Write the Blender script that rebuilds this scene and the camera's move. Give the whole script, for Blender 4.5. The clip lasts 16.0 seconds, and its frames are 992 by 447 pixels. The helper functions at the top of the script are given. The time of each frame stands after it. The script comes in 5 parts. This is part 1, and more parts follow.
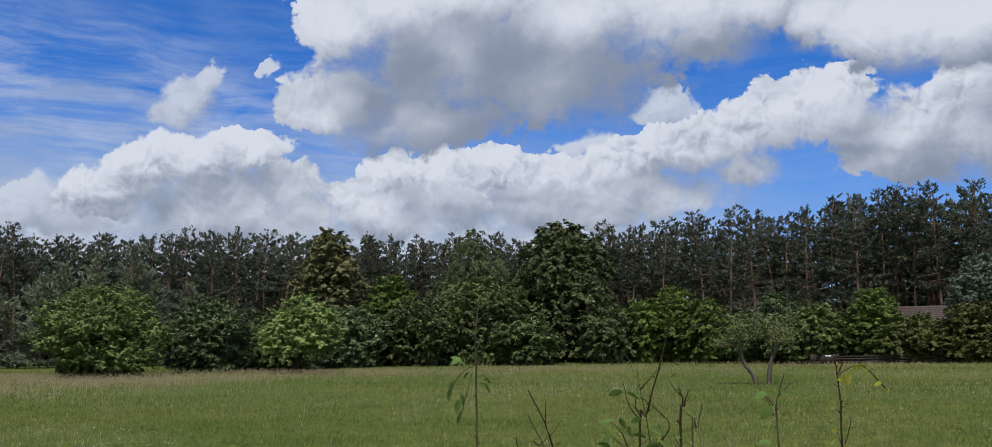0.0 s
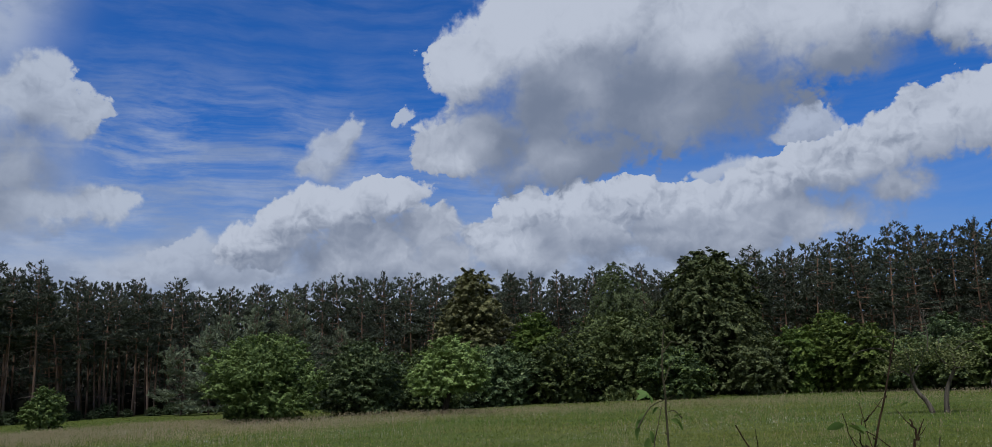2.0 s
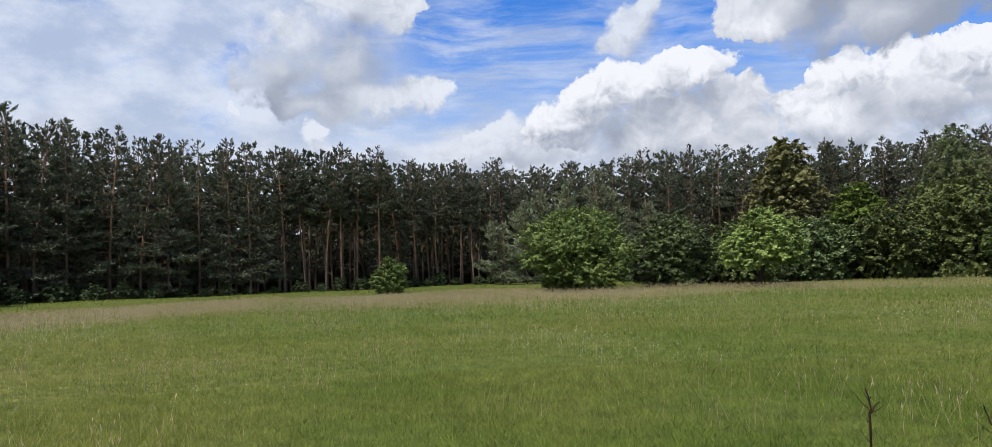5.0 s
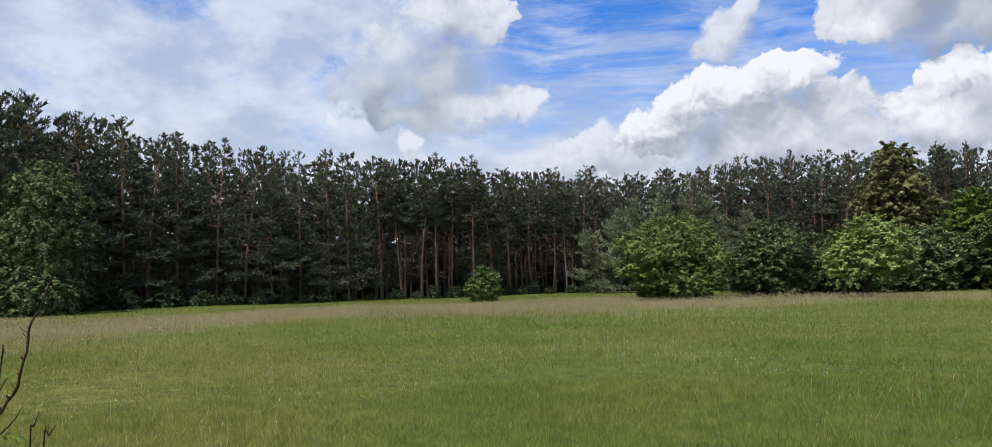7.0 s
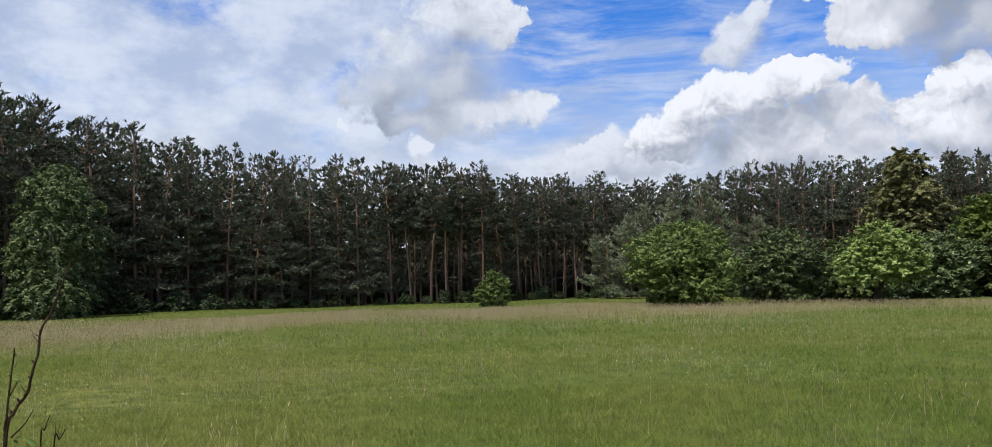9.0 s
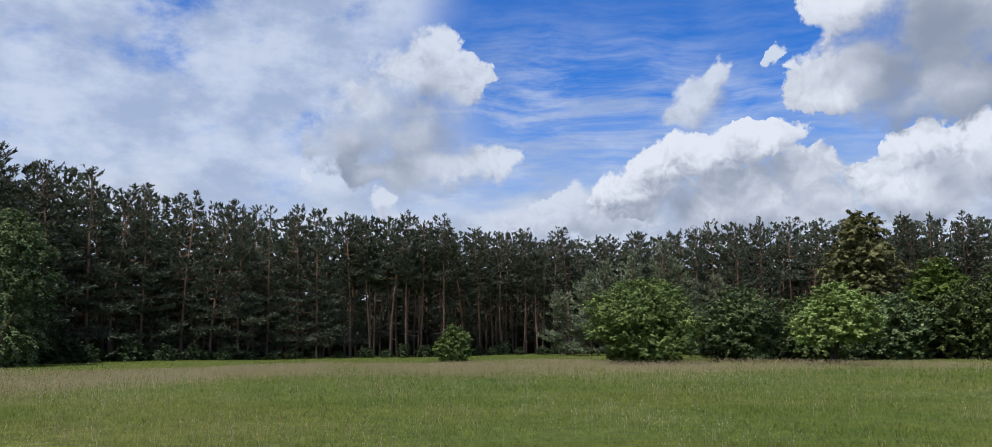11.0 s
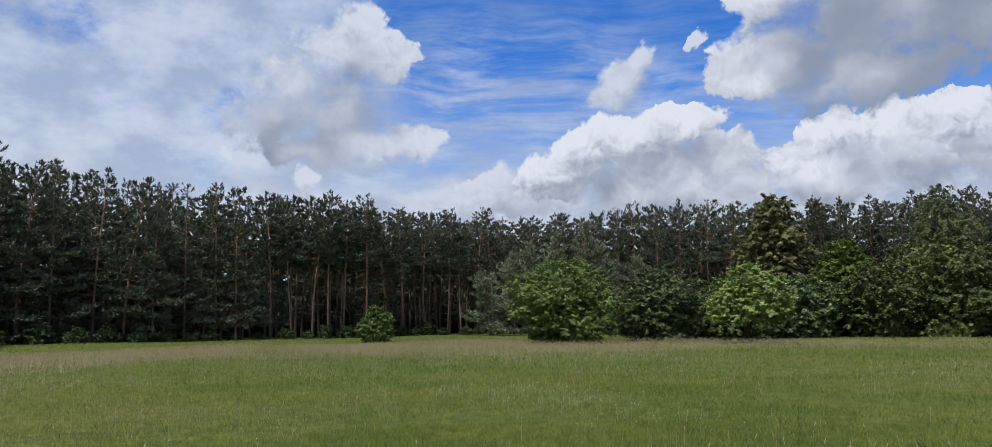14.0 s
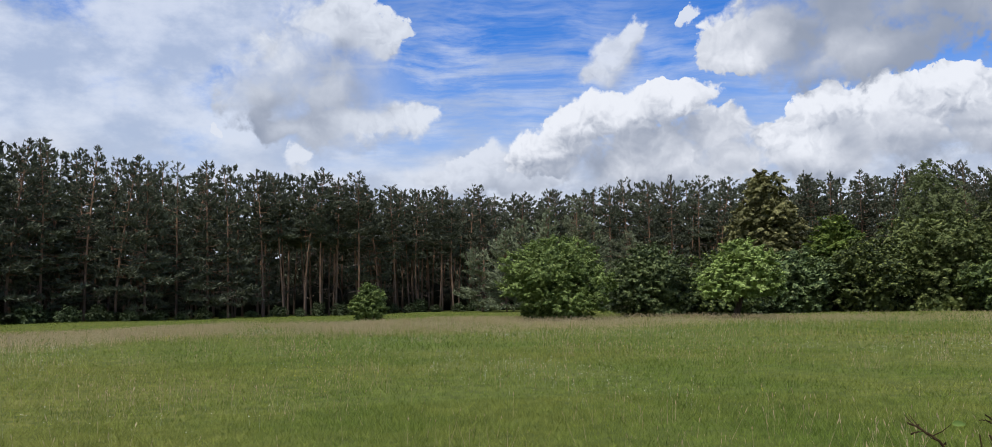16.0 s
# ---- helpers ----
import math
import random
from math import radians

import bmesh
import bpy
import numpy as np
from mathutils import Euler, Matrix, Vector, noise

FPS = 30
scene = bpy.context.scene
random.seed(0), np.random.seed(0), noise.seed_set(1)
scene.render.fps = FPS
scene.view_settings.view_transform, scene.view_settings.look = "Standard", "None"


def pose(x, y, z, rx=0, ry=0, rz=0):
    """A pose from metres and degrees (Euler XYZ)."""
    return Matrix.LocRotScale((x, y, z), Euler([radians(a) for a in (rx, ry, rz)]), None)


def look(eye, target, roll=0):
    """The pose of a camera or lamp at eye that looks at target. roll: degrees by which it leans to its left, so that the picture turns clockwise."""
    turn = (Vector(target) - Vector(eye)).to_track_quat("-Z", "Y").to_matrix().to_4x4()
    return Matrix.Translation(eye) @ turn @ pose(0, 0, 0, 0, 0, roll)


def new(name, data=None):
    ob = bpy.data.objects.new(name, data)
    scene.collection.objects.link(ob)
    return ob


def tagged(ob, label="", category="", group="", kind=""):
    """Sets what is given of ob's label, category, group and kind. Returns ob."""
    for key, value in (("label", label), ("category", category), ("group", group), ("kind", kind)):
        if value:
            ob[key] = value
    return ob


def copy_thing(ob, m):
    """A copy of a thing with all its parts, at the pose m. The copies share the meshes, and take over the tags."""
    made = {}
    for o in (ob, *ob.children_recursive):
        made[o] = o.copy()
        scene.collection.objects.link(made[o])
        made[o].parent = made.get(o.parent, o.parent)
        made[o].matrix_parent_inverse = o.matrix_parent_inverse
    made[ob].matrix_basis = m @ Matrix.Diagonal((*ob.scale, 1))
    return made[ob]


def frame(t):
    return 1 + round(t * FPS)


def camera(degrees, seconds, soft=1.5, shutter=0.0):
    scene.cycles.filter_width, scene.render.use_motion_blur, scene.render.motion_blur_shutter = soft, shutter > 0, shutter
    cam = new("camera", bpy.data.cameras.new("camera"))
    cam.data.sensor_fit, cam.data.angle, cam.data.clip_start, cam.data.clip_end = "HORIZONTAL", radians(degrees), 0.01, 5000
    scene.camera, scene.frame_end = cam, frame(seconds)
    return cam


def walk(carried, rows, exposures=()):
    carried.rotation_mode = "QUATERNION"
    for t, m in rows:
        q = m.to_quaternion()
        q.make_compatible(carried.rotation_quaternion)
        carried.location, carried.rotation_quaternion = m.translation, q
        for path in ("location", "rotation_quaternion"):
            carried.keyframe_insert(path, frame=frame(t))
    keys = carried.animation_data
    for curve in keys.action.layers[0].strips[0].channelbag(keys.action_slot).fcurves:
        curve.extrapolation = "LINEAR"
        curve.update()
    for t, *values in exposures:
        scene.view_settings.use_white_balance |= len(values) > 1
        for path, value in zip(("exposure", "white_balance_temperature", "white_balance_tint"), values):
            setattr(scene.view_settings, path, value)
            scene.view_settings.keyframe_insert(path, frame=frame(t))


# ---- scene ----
cam = camera(59.81, 16.0, soft=0.58)
PATH = [
    (0.0, pose(0.000, 0.000, 1.950, 97.94, 0.64, -0.40)),
    (0.5, pose(-0.040, 0.075, 1.970, 99.30, 0.91, 4.81)),
    (1.0, pose(-0.065, 0.133, 1.976, 100.10, 1.40, 6.56)),
    (1.5, pose(-0.082, 0.163, 1.970, 100.56, 2.13, 8.20)),
    (2.0, pose(-0.110, 0.171, 1.946, 100.56, 2.39, 9.11)),
    (2.5, pose(-0.149, 0.172, 1.901, 99.12, 2.64, 10.21)),
    (3.0, pose(-0.189, 0.174, 1.857, 97.18, 2.73, 12.53)),
    (3.5, pose(-0.230, 0.178, 1.821, 95.19, 2.70, 15.15)),
    (4.0, pose(-0.281, 0.184, 1.792, 94.10, 2.63, 18.77)),
    (4.5, pose(-0.340, 0.189, 1.781, 93.49, 2.28, 23.98)),
    (5.0, pose(-0.387, 0.189, 1.787, 93.07, 1.83, 29.11)),
    (7.5, pose(-0.430, 0.200, 1.790, 93.94, 1.51, 35.64)),
    (8.0, pose(-0.430, 0.200, 1.790, 94.02, 1.45, 35.99)),
    (10.3, pose(-0.421, 0.200, 1.799, 95.23, 0.51, 34.97)),
    (10.5, pose(-0.420, 0.200, 1.800, 96.27, 0.36, 34.39)),
    (11.0, pose(-0.400, 0.205, 1.805, 97.71, 0.44, 33.32)),
    (11.5, pose(-0.370, 0.215, 1.812, 97.78, 0.54, 31.79)),
    (12.0, pose(-0.340, 0.225, 1.820, 97.49, 0.44, 30.44)),
    (12.5, pose(-0.315, 0.237, 1.828, 97.07, 0.50, 29.70)),
    (13.0, pose(-0.290, 0.250, 1.835, 96.94, 0.58, 29.28)),
    (13.5, pose(-0.280, 0.260, 1.837, 96.77, 0.63, 28.80)),
    (14.0, pose(-0.270, 0.270, 1.840, 96.36, 0.67, 28.36)),
    (14.5, pose(-0.268, 0.280, 1.840, 95.95, 0.69, 27.98)),
    (15.0, pose(-0.265, 0.290, 1.840, 95.43, 0.74, 27.78)),
    (15.5, pose(-0.269, 0.302, 1.839, 95.04, 0.89, 27.76)),
    (16.0, pose(-0.272, 0.315, 1.838, 94.82, 1.01, 27.87)),
]
EXPOSURES = [(0.0, -0.25, 6000, 10), (0.5, -0.4, 5850, 10), (1.0, -0.55, 5750, 10), (1.5, -0.65, 5700, 10), (2.0, -0.67, 5700, 10), (2.5, -0.62, 5700, 10), (3.0, -0.45, 5750, 10),
             (3.5, -0.15, 5900, 10), (4.0, 0.0, 6150, 10), (5.0, 0.15, 6350, 10), (8.0, 0.15, 6300, 10), (10.5, 0.1, 6150, 10), (11.0, -0.06, 6020, 10), (12.0, -0.08, 6050, 10), (14.5, -0.11, 6100, 10), (15.0, -0.10, 6130, 10), (15.5, 0.0, 6200, 10), (16.0, 0.06, 6250, 10)]
SKY_STRENGTH, SUN_STRENGTH = 0.92, 4.4
SKY_TINT = (0.035, 0.088, 0.163)
HAZE = (0.51, 0.60, 0.75)
THIN_DARK, THIN_LIGHT = (0.48, 0.55, 0.69), (0.75, 0.79, 0.87)
CLOUD_DARK, CLOUD_LIGHT = (0.32, 0.36, 0.45), (0.90, 0.91, 0.95)
SOFT_LIGHT = (0.78, 0.81, 0.88)
walk(cam, PATH, EXPOSURES)


# ---------------------------------------------------------------- sky and sun
SUN_ELEVATION, SUN_BEARING = 64.0, 178.0    # degrees; the bearing counts anticlockwise from straight ahead


class Tree:
    """A thin wrapper that writes node trees line by line."""

    def __init__(self, tree):
        self.tree = tree
        tree.nodes.clear()

    def node(self, kind, values=(), **settings):
        n = self.tree.nodes.new(kind)
        for key, value in settings.items():
            setattr(n, key, value)
        for key, value in dict(values).items():
            self.plug(n.inputs[key], value)
        return n

    def plug(self, socket, value):
        if isinstance(value, bpy.types.NodeSocket):
            self.tree.links.new(value, socket)
        else:
            socket.default_value = value

    def math(self, operation, *values, clamp=False):
        n = self.node("ShaderNodeMath", dict(enumerate(values)), operation=operation, use_clamp=clamp)
        return n.outputs[0]

    def vector(self, operation, *values):
        n = self.node("ShaderNodeVectorMath", dict(enumerate(values)), operation=operation)
        return n.outputs["Value" if operation in ("LENGTH", "DISTANCE", "DOT_PRODUCT") else "Vector"]

    def noise(self, place, scale, detail=3.0, rough=0.5, colour=False):
        n = self.node("ShaderNodeTexNoise", {"Vector": place, "Scale": scale, "Detail": detail, "Roughness": rough})
        return n.outputs["Color" if colour else "Fac"]

    def ramp(self, value, low, high, to_low=0.0, to_high=1.0):
        n = self.node("ShaderNodeMapRange", {"Value": value, "From Min": low, "From Max": high, "To Min": to_low, "To Max": to_high},
                      interpolation_type="SMOOTHSTEP")
        return n.outputs["Result"]

    def mix(self, factor, a, b):
        n = self.node("ShaderNodeMix", data_type="RGBA")
        for socket, value in ((n.inputs[0], factor), (n.inputs[6], a), (n.inputs[7], b)):
            if isinstance(value, tuple) and len(value) == 3:
                value = (*value, 1.0)
            self.plug(socket, value)
        return n.outputs[2]


# Clouds as groups of puffs: bearing, height, half width and half height in degrees
CLOUD_BANKS = [
    # big cumulus
    [(10.0, 20.7, 3.2, 2.9), (6.6, 22.6, 5.0, 3.4), (0.8, 23.1, 6.3, 3.8), (-5.6, 21.3, 8.0, 4.6), (-13.0, 21.4, 7.1, 4.0), (-17.6, 21.3, 3.8, 2.5), (2.4, 18.8, 8.0, 4.0), (-5.2, 17.3, 8.0, 3.2), (9.5, 16.0, 4.6, 2.9), (3.9, 14.7, 6.3, 2.2), (11.3, 14.8, 2.5, 1.6)],
    # corner cumulus
    [(-21.8, 20.1, 2.9, 1.9), (-25.9, 19.1, 5.9, 2.7), (-30.4, 18.7, 5.0, 3.2)],
    # low bank
    [(15.6, 12.7, 3.2, 1.2), (19.0, 11.5, 3.4, 1.8), (22.2, 10.9, 2.5, 1.6), (24.2, 9.4, 2.9, 1.7), (17.3, 8.8, 6.3, 2.3), (13.3, 10.4, 2.5, 1.9), (11.9, 8.7, 2.9, 1.9), (6.4, 11.3, 2.0, 1.6), (3.7, 11.5, 2.6, 1.7), (-0.8, 12.1, 2.2, 0.9), (2.0, 9.8, 5.0, 2.3), (7.6, 8.8, 5.0, 2.1), (9.7, 9.7, 2.5, 1.4), (-2.2, 10.1, 2.9, 1.9)],
    # long bank
    [(-4.7, 11.2, 4.0, 1.8), (-8.8, 11.7, 4.0, 1.8), (-12.4, 12.5, 3.8, 1.8), (-15.5, 13.1, 3.8, 1.9), (-18.8, 14.1, 3.6, 2.0), (-22.1, 15.1, 3.8, 2.1), (-9.4, 9.6, 7.1, 1.7), (-4.6, 8.9, 6.7, 1.9), (-16.7, 11.2, 2.9, 1.3)],
    # right bank
    [(-26.8, 12.3, 4.6, 2.9), (-30.2, 12.2, 3.8, 3.4), (-30.7, 15.0, 3.4, 1.9), (-25.3, 10.9, 3.4, 1.5), (-22.6, 13.9, 2.9, 1.7)],
]
SOFT_BANKS = [
    # thumb cloud
    [(18.9, 16.7, 1.3, 1.2), (19.8, 15.3, 1.9, 1.5), (20.4, 14.2, 1.6, 1.1), (14.9, 17.7, 0.55, 0.8)],
    # left cumulus
    [(36.8, 18.8, 2.0, 1.8), (38.3, 17.2, 3.0, 2.4), (36.0, 16.4, 2.5, 2.3), (41.1, 15.3, 3.6, 2.4), (42.8, 13.4, 3.4, 2.1), (39.0, 13.9, 3.8, 2.5), (37.2, 11.7, 4.6, 1.6), (33.8, 11.7, 2.0, 1.3), (41.1, 10.9, 3.4, 1.2)],
    # small puffs
    [(40.6, 9.2, 1.2, 0.9), (39.3, 8.0, 1.9, 0.8), (45.6, 10.6, 0.3, 0.6), (28.3, 8.8, 2.9, 1.2), (30.0, 7.8, 3.4, 1.0), (26.3, 7.7, 2.5, 1.3), (24.2, 7.9, 0.9, 0.5)],
    # bank wisps
    [(-12.1, 15.0, 2.1, 1.0), (-6.9, 13.1, 3.6, 0.8), (-10.9, 13.4, 1.7, 0.6)],
]


def puff_group(name, banks):
    """Distance from the nearest puff, in puff radii, at a bearing and height."""
    group = bpy.data.node_groups.new(name, "ShaderNodeTree")
    group.interface.new_socket("place", in_out="INPUT", socket_type="NodeSocketVector")
    group.interface.new_socket("reach", in_out="OUTPUT", socket_type="NodeSocketFloat")
    g = Tree(group)
    place = g.node("NodeGroupInput").outputs[0]
    nearest = None
    for bank in banks:
        for bearing, height, wide, high in bank:
            scaled = g.vector("MULTIPLY_ADD", place, (1 / wide, 1 / high, 0), (-bearing / wide, -height / high, 0))
            reach = g.vector("LENGTH", scaled)
            nearest = reach if nearest is None else g.math("SMOOTH_MIN", nearest, reach, 0.3)
    g.plug(g.node("NodeGroupOutput").inputs[0], nearest)
    return group


def puffy_heads(s, place):
    """Rounded heads of cloud at two sizes, with creases between them."""
    total = None
    for scale, weight in ((0.20, 0.40), (0.46, 0.30), (1.05, 0.25), (2.3, 0.17)):
        cell = s.node("ShaderNodeTexVoronoi", {"Vector": place, "Scale": scale, "Smoothness": 0.3}, voronoi_dimensions="2D", feature="SMOOTH_F1").outputs["Distance"]
        total = s.math("MULTIPLY", cell, -weight) if total is None else s.math("MULTIPLY_ADD", cell, -weight, total)
    return total


def build_sky():
    world = bpy.data.worlds.new("sky")
    scene.world = world
    world.use_nodes = True
    s = Tree(world.node_tree)
    way = s.node("ShaderNodeTexCoord").outputs["Generated"]
    xyz = s.node("ShaderNodeSeparateXYZ", {0: way})
    bearing = s.math("MULTIPLY", s.math("ARCTAN2", s.math("MULTIPLY", xyz.outputs[0], -1.0), xyz.outputs[1]), 57.29578)
    height = s.math("MULTIPLY", s.math("ARCSINE", xyz.outputs[2]), 57.29578)
    place = s.node("ShaderNodeCombineXYZ", {0: bearing, 1: height}).outputs[0]

    blue = s.node("ShaderNodeTexSky", sky_type="NISHITA", sun_disc=False, sun_elevation=radians(SUN_ELEVATION),
                  sun_rotation=radians(-SUN_BEARING), altitude=100.0, air_density=1.0, dust_density=0.6, ozone_density=3.0).outputs[0]
    blue = s.vector("MULTIPLY", blue, SKY_TINT)
    sky = s.mix(s.math("MULTIPLY", s.ramp(height, 5.0, 17.0, 0.92, 0.0), s.ramp(bearing, -24.0, -6.0, 0.30, 1.0)), blue, HAZE)

    # thin high cloud: streaks drawn out along the horizon and a broken sheet over one side
    soft_bend = s.vector("SUBTRACT", s.noise(place, 0.10, 3.0, 0.5, True), (0.5, 0.5, 0.5))
    streak_place = s.vector("MULTIPLY", s.vector("MULTIPLY_ADD", soft_bend, (7.0, 2.0, 0.0), place), (0.13, 0.85, 1.0))
    streak = s.ramp(s.noise(streak_place, 1.0, 7.0, 0.64), 0.31, 0.70)
    streak_field = s.vector("LENGTH", s.vector("MULTIPLY_ADD", place, (1 / 26, 1 / 9, 0), (-31 / 26, -11 / 9, 0)))
    streak = s.math("MULTIPLY", streak, s.ramp(streak_field, 0.40, 1.30, 0.80, 0.12))
    sheet_place = s.vector("MULTIPLY", place, (0.62, 1.0, 1.0))
    sheet = s.ramp(s.noise(sheet_place, 0.16, 7.0, 0.62), 0.25, 0.50)
    sheet = s.math("MULTIPLY", sheet, s.ramp(s.math("ADD", bearing, s.math("MULTIPLY", s.noise(place, 0.12, 2.0), 14.0)), 38.0, 51.0))
    thin = s.math("MAXIMUM", streak, sheet, clamp=True)
    grain = s.noise(sheet_place, 0.30, 6.0, 0.6)
    thin_colour = s.mix(s.ramp(grain, 0.36, 0.66), THIN_DARK, THIN_LIGHT)
    sky = s.mix(s.math("MULTIPLY", thin, 0.88), sky, thin_colour)

    # low pale bank behind, sinking into the haze above the trees
    low_edge = s.math("ADD", height, s.math("MULTIPLY", s.math("SUBTRACT", s.noise(s.vector("MULTIPLY", place, (0.5, 1.0, 1.0)), 0.28, 6.0, 0.55), 0.5), 9.0))
    low_bank = s.math("MULTIPLY", s.ramp(low_edge, 7.0, 11.0, 0.85, 0.0), s.ramp(bearing, -16.0, -4.0))
    low_colour = s.mix(s.ramp(s.noise(sheet_place, 0.42, 6.0, 0.6), 0.38, 0.62), (0.50, 0.55, 0.66), (0.74, 0.77, 0.84))
    sky = s.mix(low_bank, sky, low_colour)

    # heaped cloud: puffs with billowed edges, lit from above and from the sun's side
    billow = s.vector("SUBTRACT", s.noise(place, 0.30, 8.0, 0.56, True), (0.5, 0.5, 0.5))
    fine = s.noise(place, 0.62, 8.0, 0.62)
    heads = s.vector("MULTIPLY_ADD", s.vector("SUBTRACT", s.noise(place, 0.42, 5.0, 0.55, True), (0.5, 0.5, 0.5)), (3.4, 2.6, 0.0), place)
    puffy = puffy_heads(s, heads)
    relief = s.math("SUBTRACT", puffy, puffy_heads(s, s.vector("ADD", heads, (0.26, 0.55, 0.0))))
    broad_place = s.vector("MULTIPLY", s.vector("MULTIPLY_ADD", billow, (5.0, 4.0, 0.0), place), (0.7, 1.0, 1.0))
    broad = s.math("SUBTRACT", s.noise(broad_place, 0.13, 3.0, 0.5), s.noise(s.vector("ADD", broad_place, (0.6, 1.6, 0.0)), 0.13, 3.0, 0.5))
    bent = s.vector("MULTIPLY_ADD", billow, (4.4, 3.4, 0.0), place)
    gentle = s.vector("MULTIPLY_ADD", billow, (3.0, 2.2, 0.0), place)
    edge = s.ramp(s.noise(place, 0.16, 3.0, 0.5), 0.40, 0.62, 0.04, 0.20)
    for name, banks, most, soft, light, lift, gain, heap_relief, grey, lobes, shade in (
            ("soft_cloud_puffs", SOFT_BANKS[:1] + SOFT_BANKS[2:], 0.93, 3.0, SOFT_LIGHT, (0.8, 2.0, 0.0), 0.55, 1.3, 2.2, 0.6, -0.05),
            ("lone_cloud_puffs", SOFT_BANKS[1:2], 0.97, 2.6, (0.80, 0.83, 0.89), (-1.2, 2.6, 0.0), 0.75, 1.5, 2.2, 0.7, -0.02),
            ("bank_cloud_puffs", CLOUD_BANKS[2:], 1.0, 1.1, CLOUD_LIGHT, (1.1, 2.2, 0.0), 0.75, 2.3, 2.5, 0.75, -0.05),
            ("high_cloud_puffs", CLOUD_BANKS[:2], 1.0, 1.7, CLOUD_LIGHT, (2.0, 4.6, 0.0), 1.35, 1.0, 1.8, 0.6, 0.36)):
        puffs = puff_group(name, banks)
        here = s.node("ShaderNodeGroup", {0: bent}, node_tree=puffs).outputs[0]
        level = s.node("ShaderNodeGroup", {0: gentle}, node_tree=puffs).outputs[0]
        above = s.node("ShaderNodeGroup", {0: s.vector("ADD", gentle, lift)}, node_tree=puffs).outputs[0]
        crest = s.ramp(above, 0.55, 1.25, 0.30, 1.0)
        solid = s.math("ADD", s.math("SUBTRACT", 1.0, here), s.math("MULTIPLY", s.math("SUBTRACT", fine, 0.5), 0.55))
        solid = s.math("ADD", solid, s.math("MULTIPLY", s.math("ADD", puffy, 0.39), lobes))
        w = s.math("MULTIPLY", edge, s.math("MULTIPLY", s.ramp(above, 0.7, 1.3, 2.2, 0.8), soft))
        cover = s.math("MULTIPLY", s.ramp(solid, s.math("MULTIPLY", w, -0.55), w), most)
        lit = s.math("ADD", s.math("MULTIPLY", s.math("SUBTRACT", above, level), gain), s.math("MULTIPLY", s.math("MULTIPLY", relief, crest), heap_relief))
        lit = s.math("SUBTRACT", s.math("MULTIPLY_ADD", broad, grey, lit), shade)
        heap = s.mix(s.ramp(lit, -0.85, 1.3), CLOUD_DARK, light)
        sky = s.mix(cover, sky, heap)
    # broken cloud over the rest of the sky, overhead and behind
    deck = s.ramp(s.noise(way, 2.6, 7.0, 0.58), 0.40, 0.56)
    deck_colour = s.mix(s.ramp(s.noise(way, 4.0, 6.0, 0.6), 0.35, 0.65), (0.40, 0.44, 0.52), (0.80, 0.82, 0.86))
    aside = s.math("ABSOLUTE", s.math("SUBTRACT", bearing, 18.0))
    outside = s.math("MAXIMUM", s.ramp(height, 27.0, 36.0), s.ramp(aside, 62.0, 75.0))
    sky = s.mix(s.math("MULTIPLY", deck, outside), sky, deck_colour)
    below = s.ramp(height, -1.5, 0.0)
    sky = s.mix(below, (0.10, 0.13, 0.06), sky)
    back = s.node("ShaderNodeBackground", {"Color": sky, "Strength": SKY_STRENGTH})
    s.plug(s.node("ShaderNodeOutputWorld").inputs["Surface"], back.outputs[0])


def build_sun():
    data = bpy.data.lights.new("sun", "SUN")
    data.energy, data.angle, data.color = SUN_STRENGTH, radians(5.0), (1.0, 0.95, 0.86)
    lamp = new("sun", data)
    b, e = radians(SUN_BEARING), radians(SUN_ELEVATION)
    lamp.matrix_world = look((-100 * math.sin(b) * math.cos(e), 100 * math.cos(b) * math.cos(e), 100 * math.sin(e)), (0, 0, 0))


build_sky()
build_sun()


# ---------------------------------------------------------------- materials
def surface(name):
    m = bpy.data.materials.new(name)
    m.use_nodes = True
    return m, Tree(m.node_tree)


def finish(t, shader):
    out = t.node("ShaderNodeOutputMaterial")
    t.plug(out.inputs["Surface"], shader)


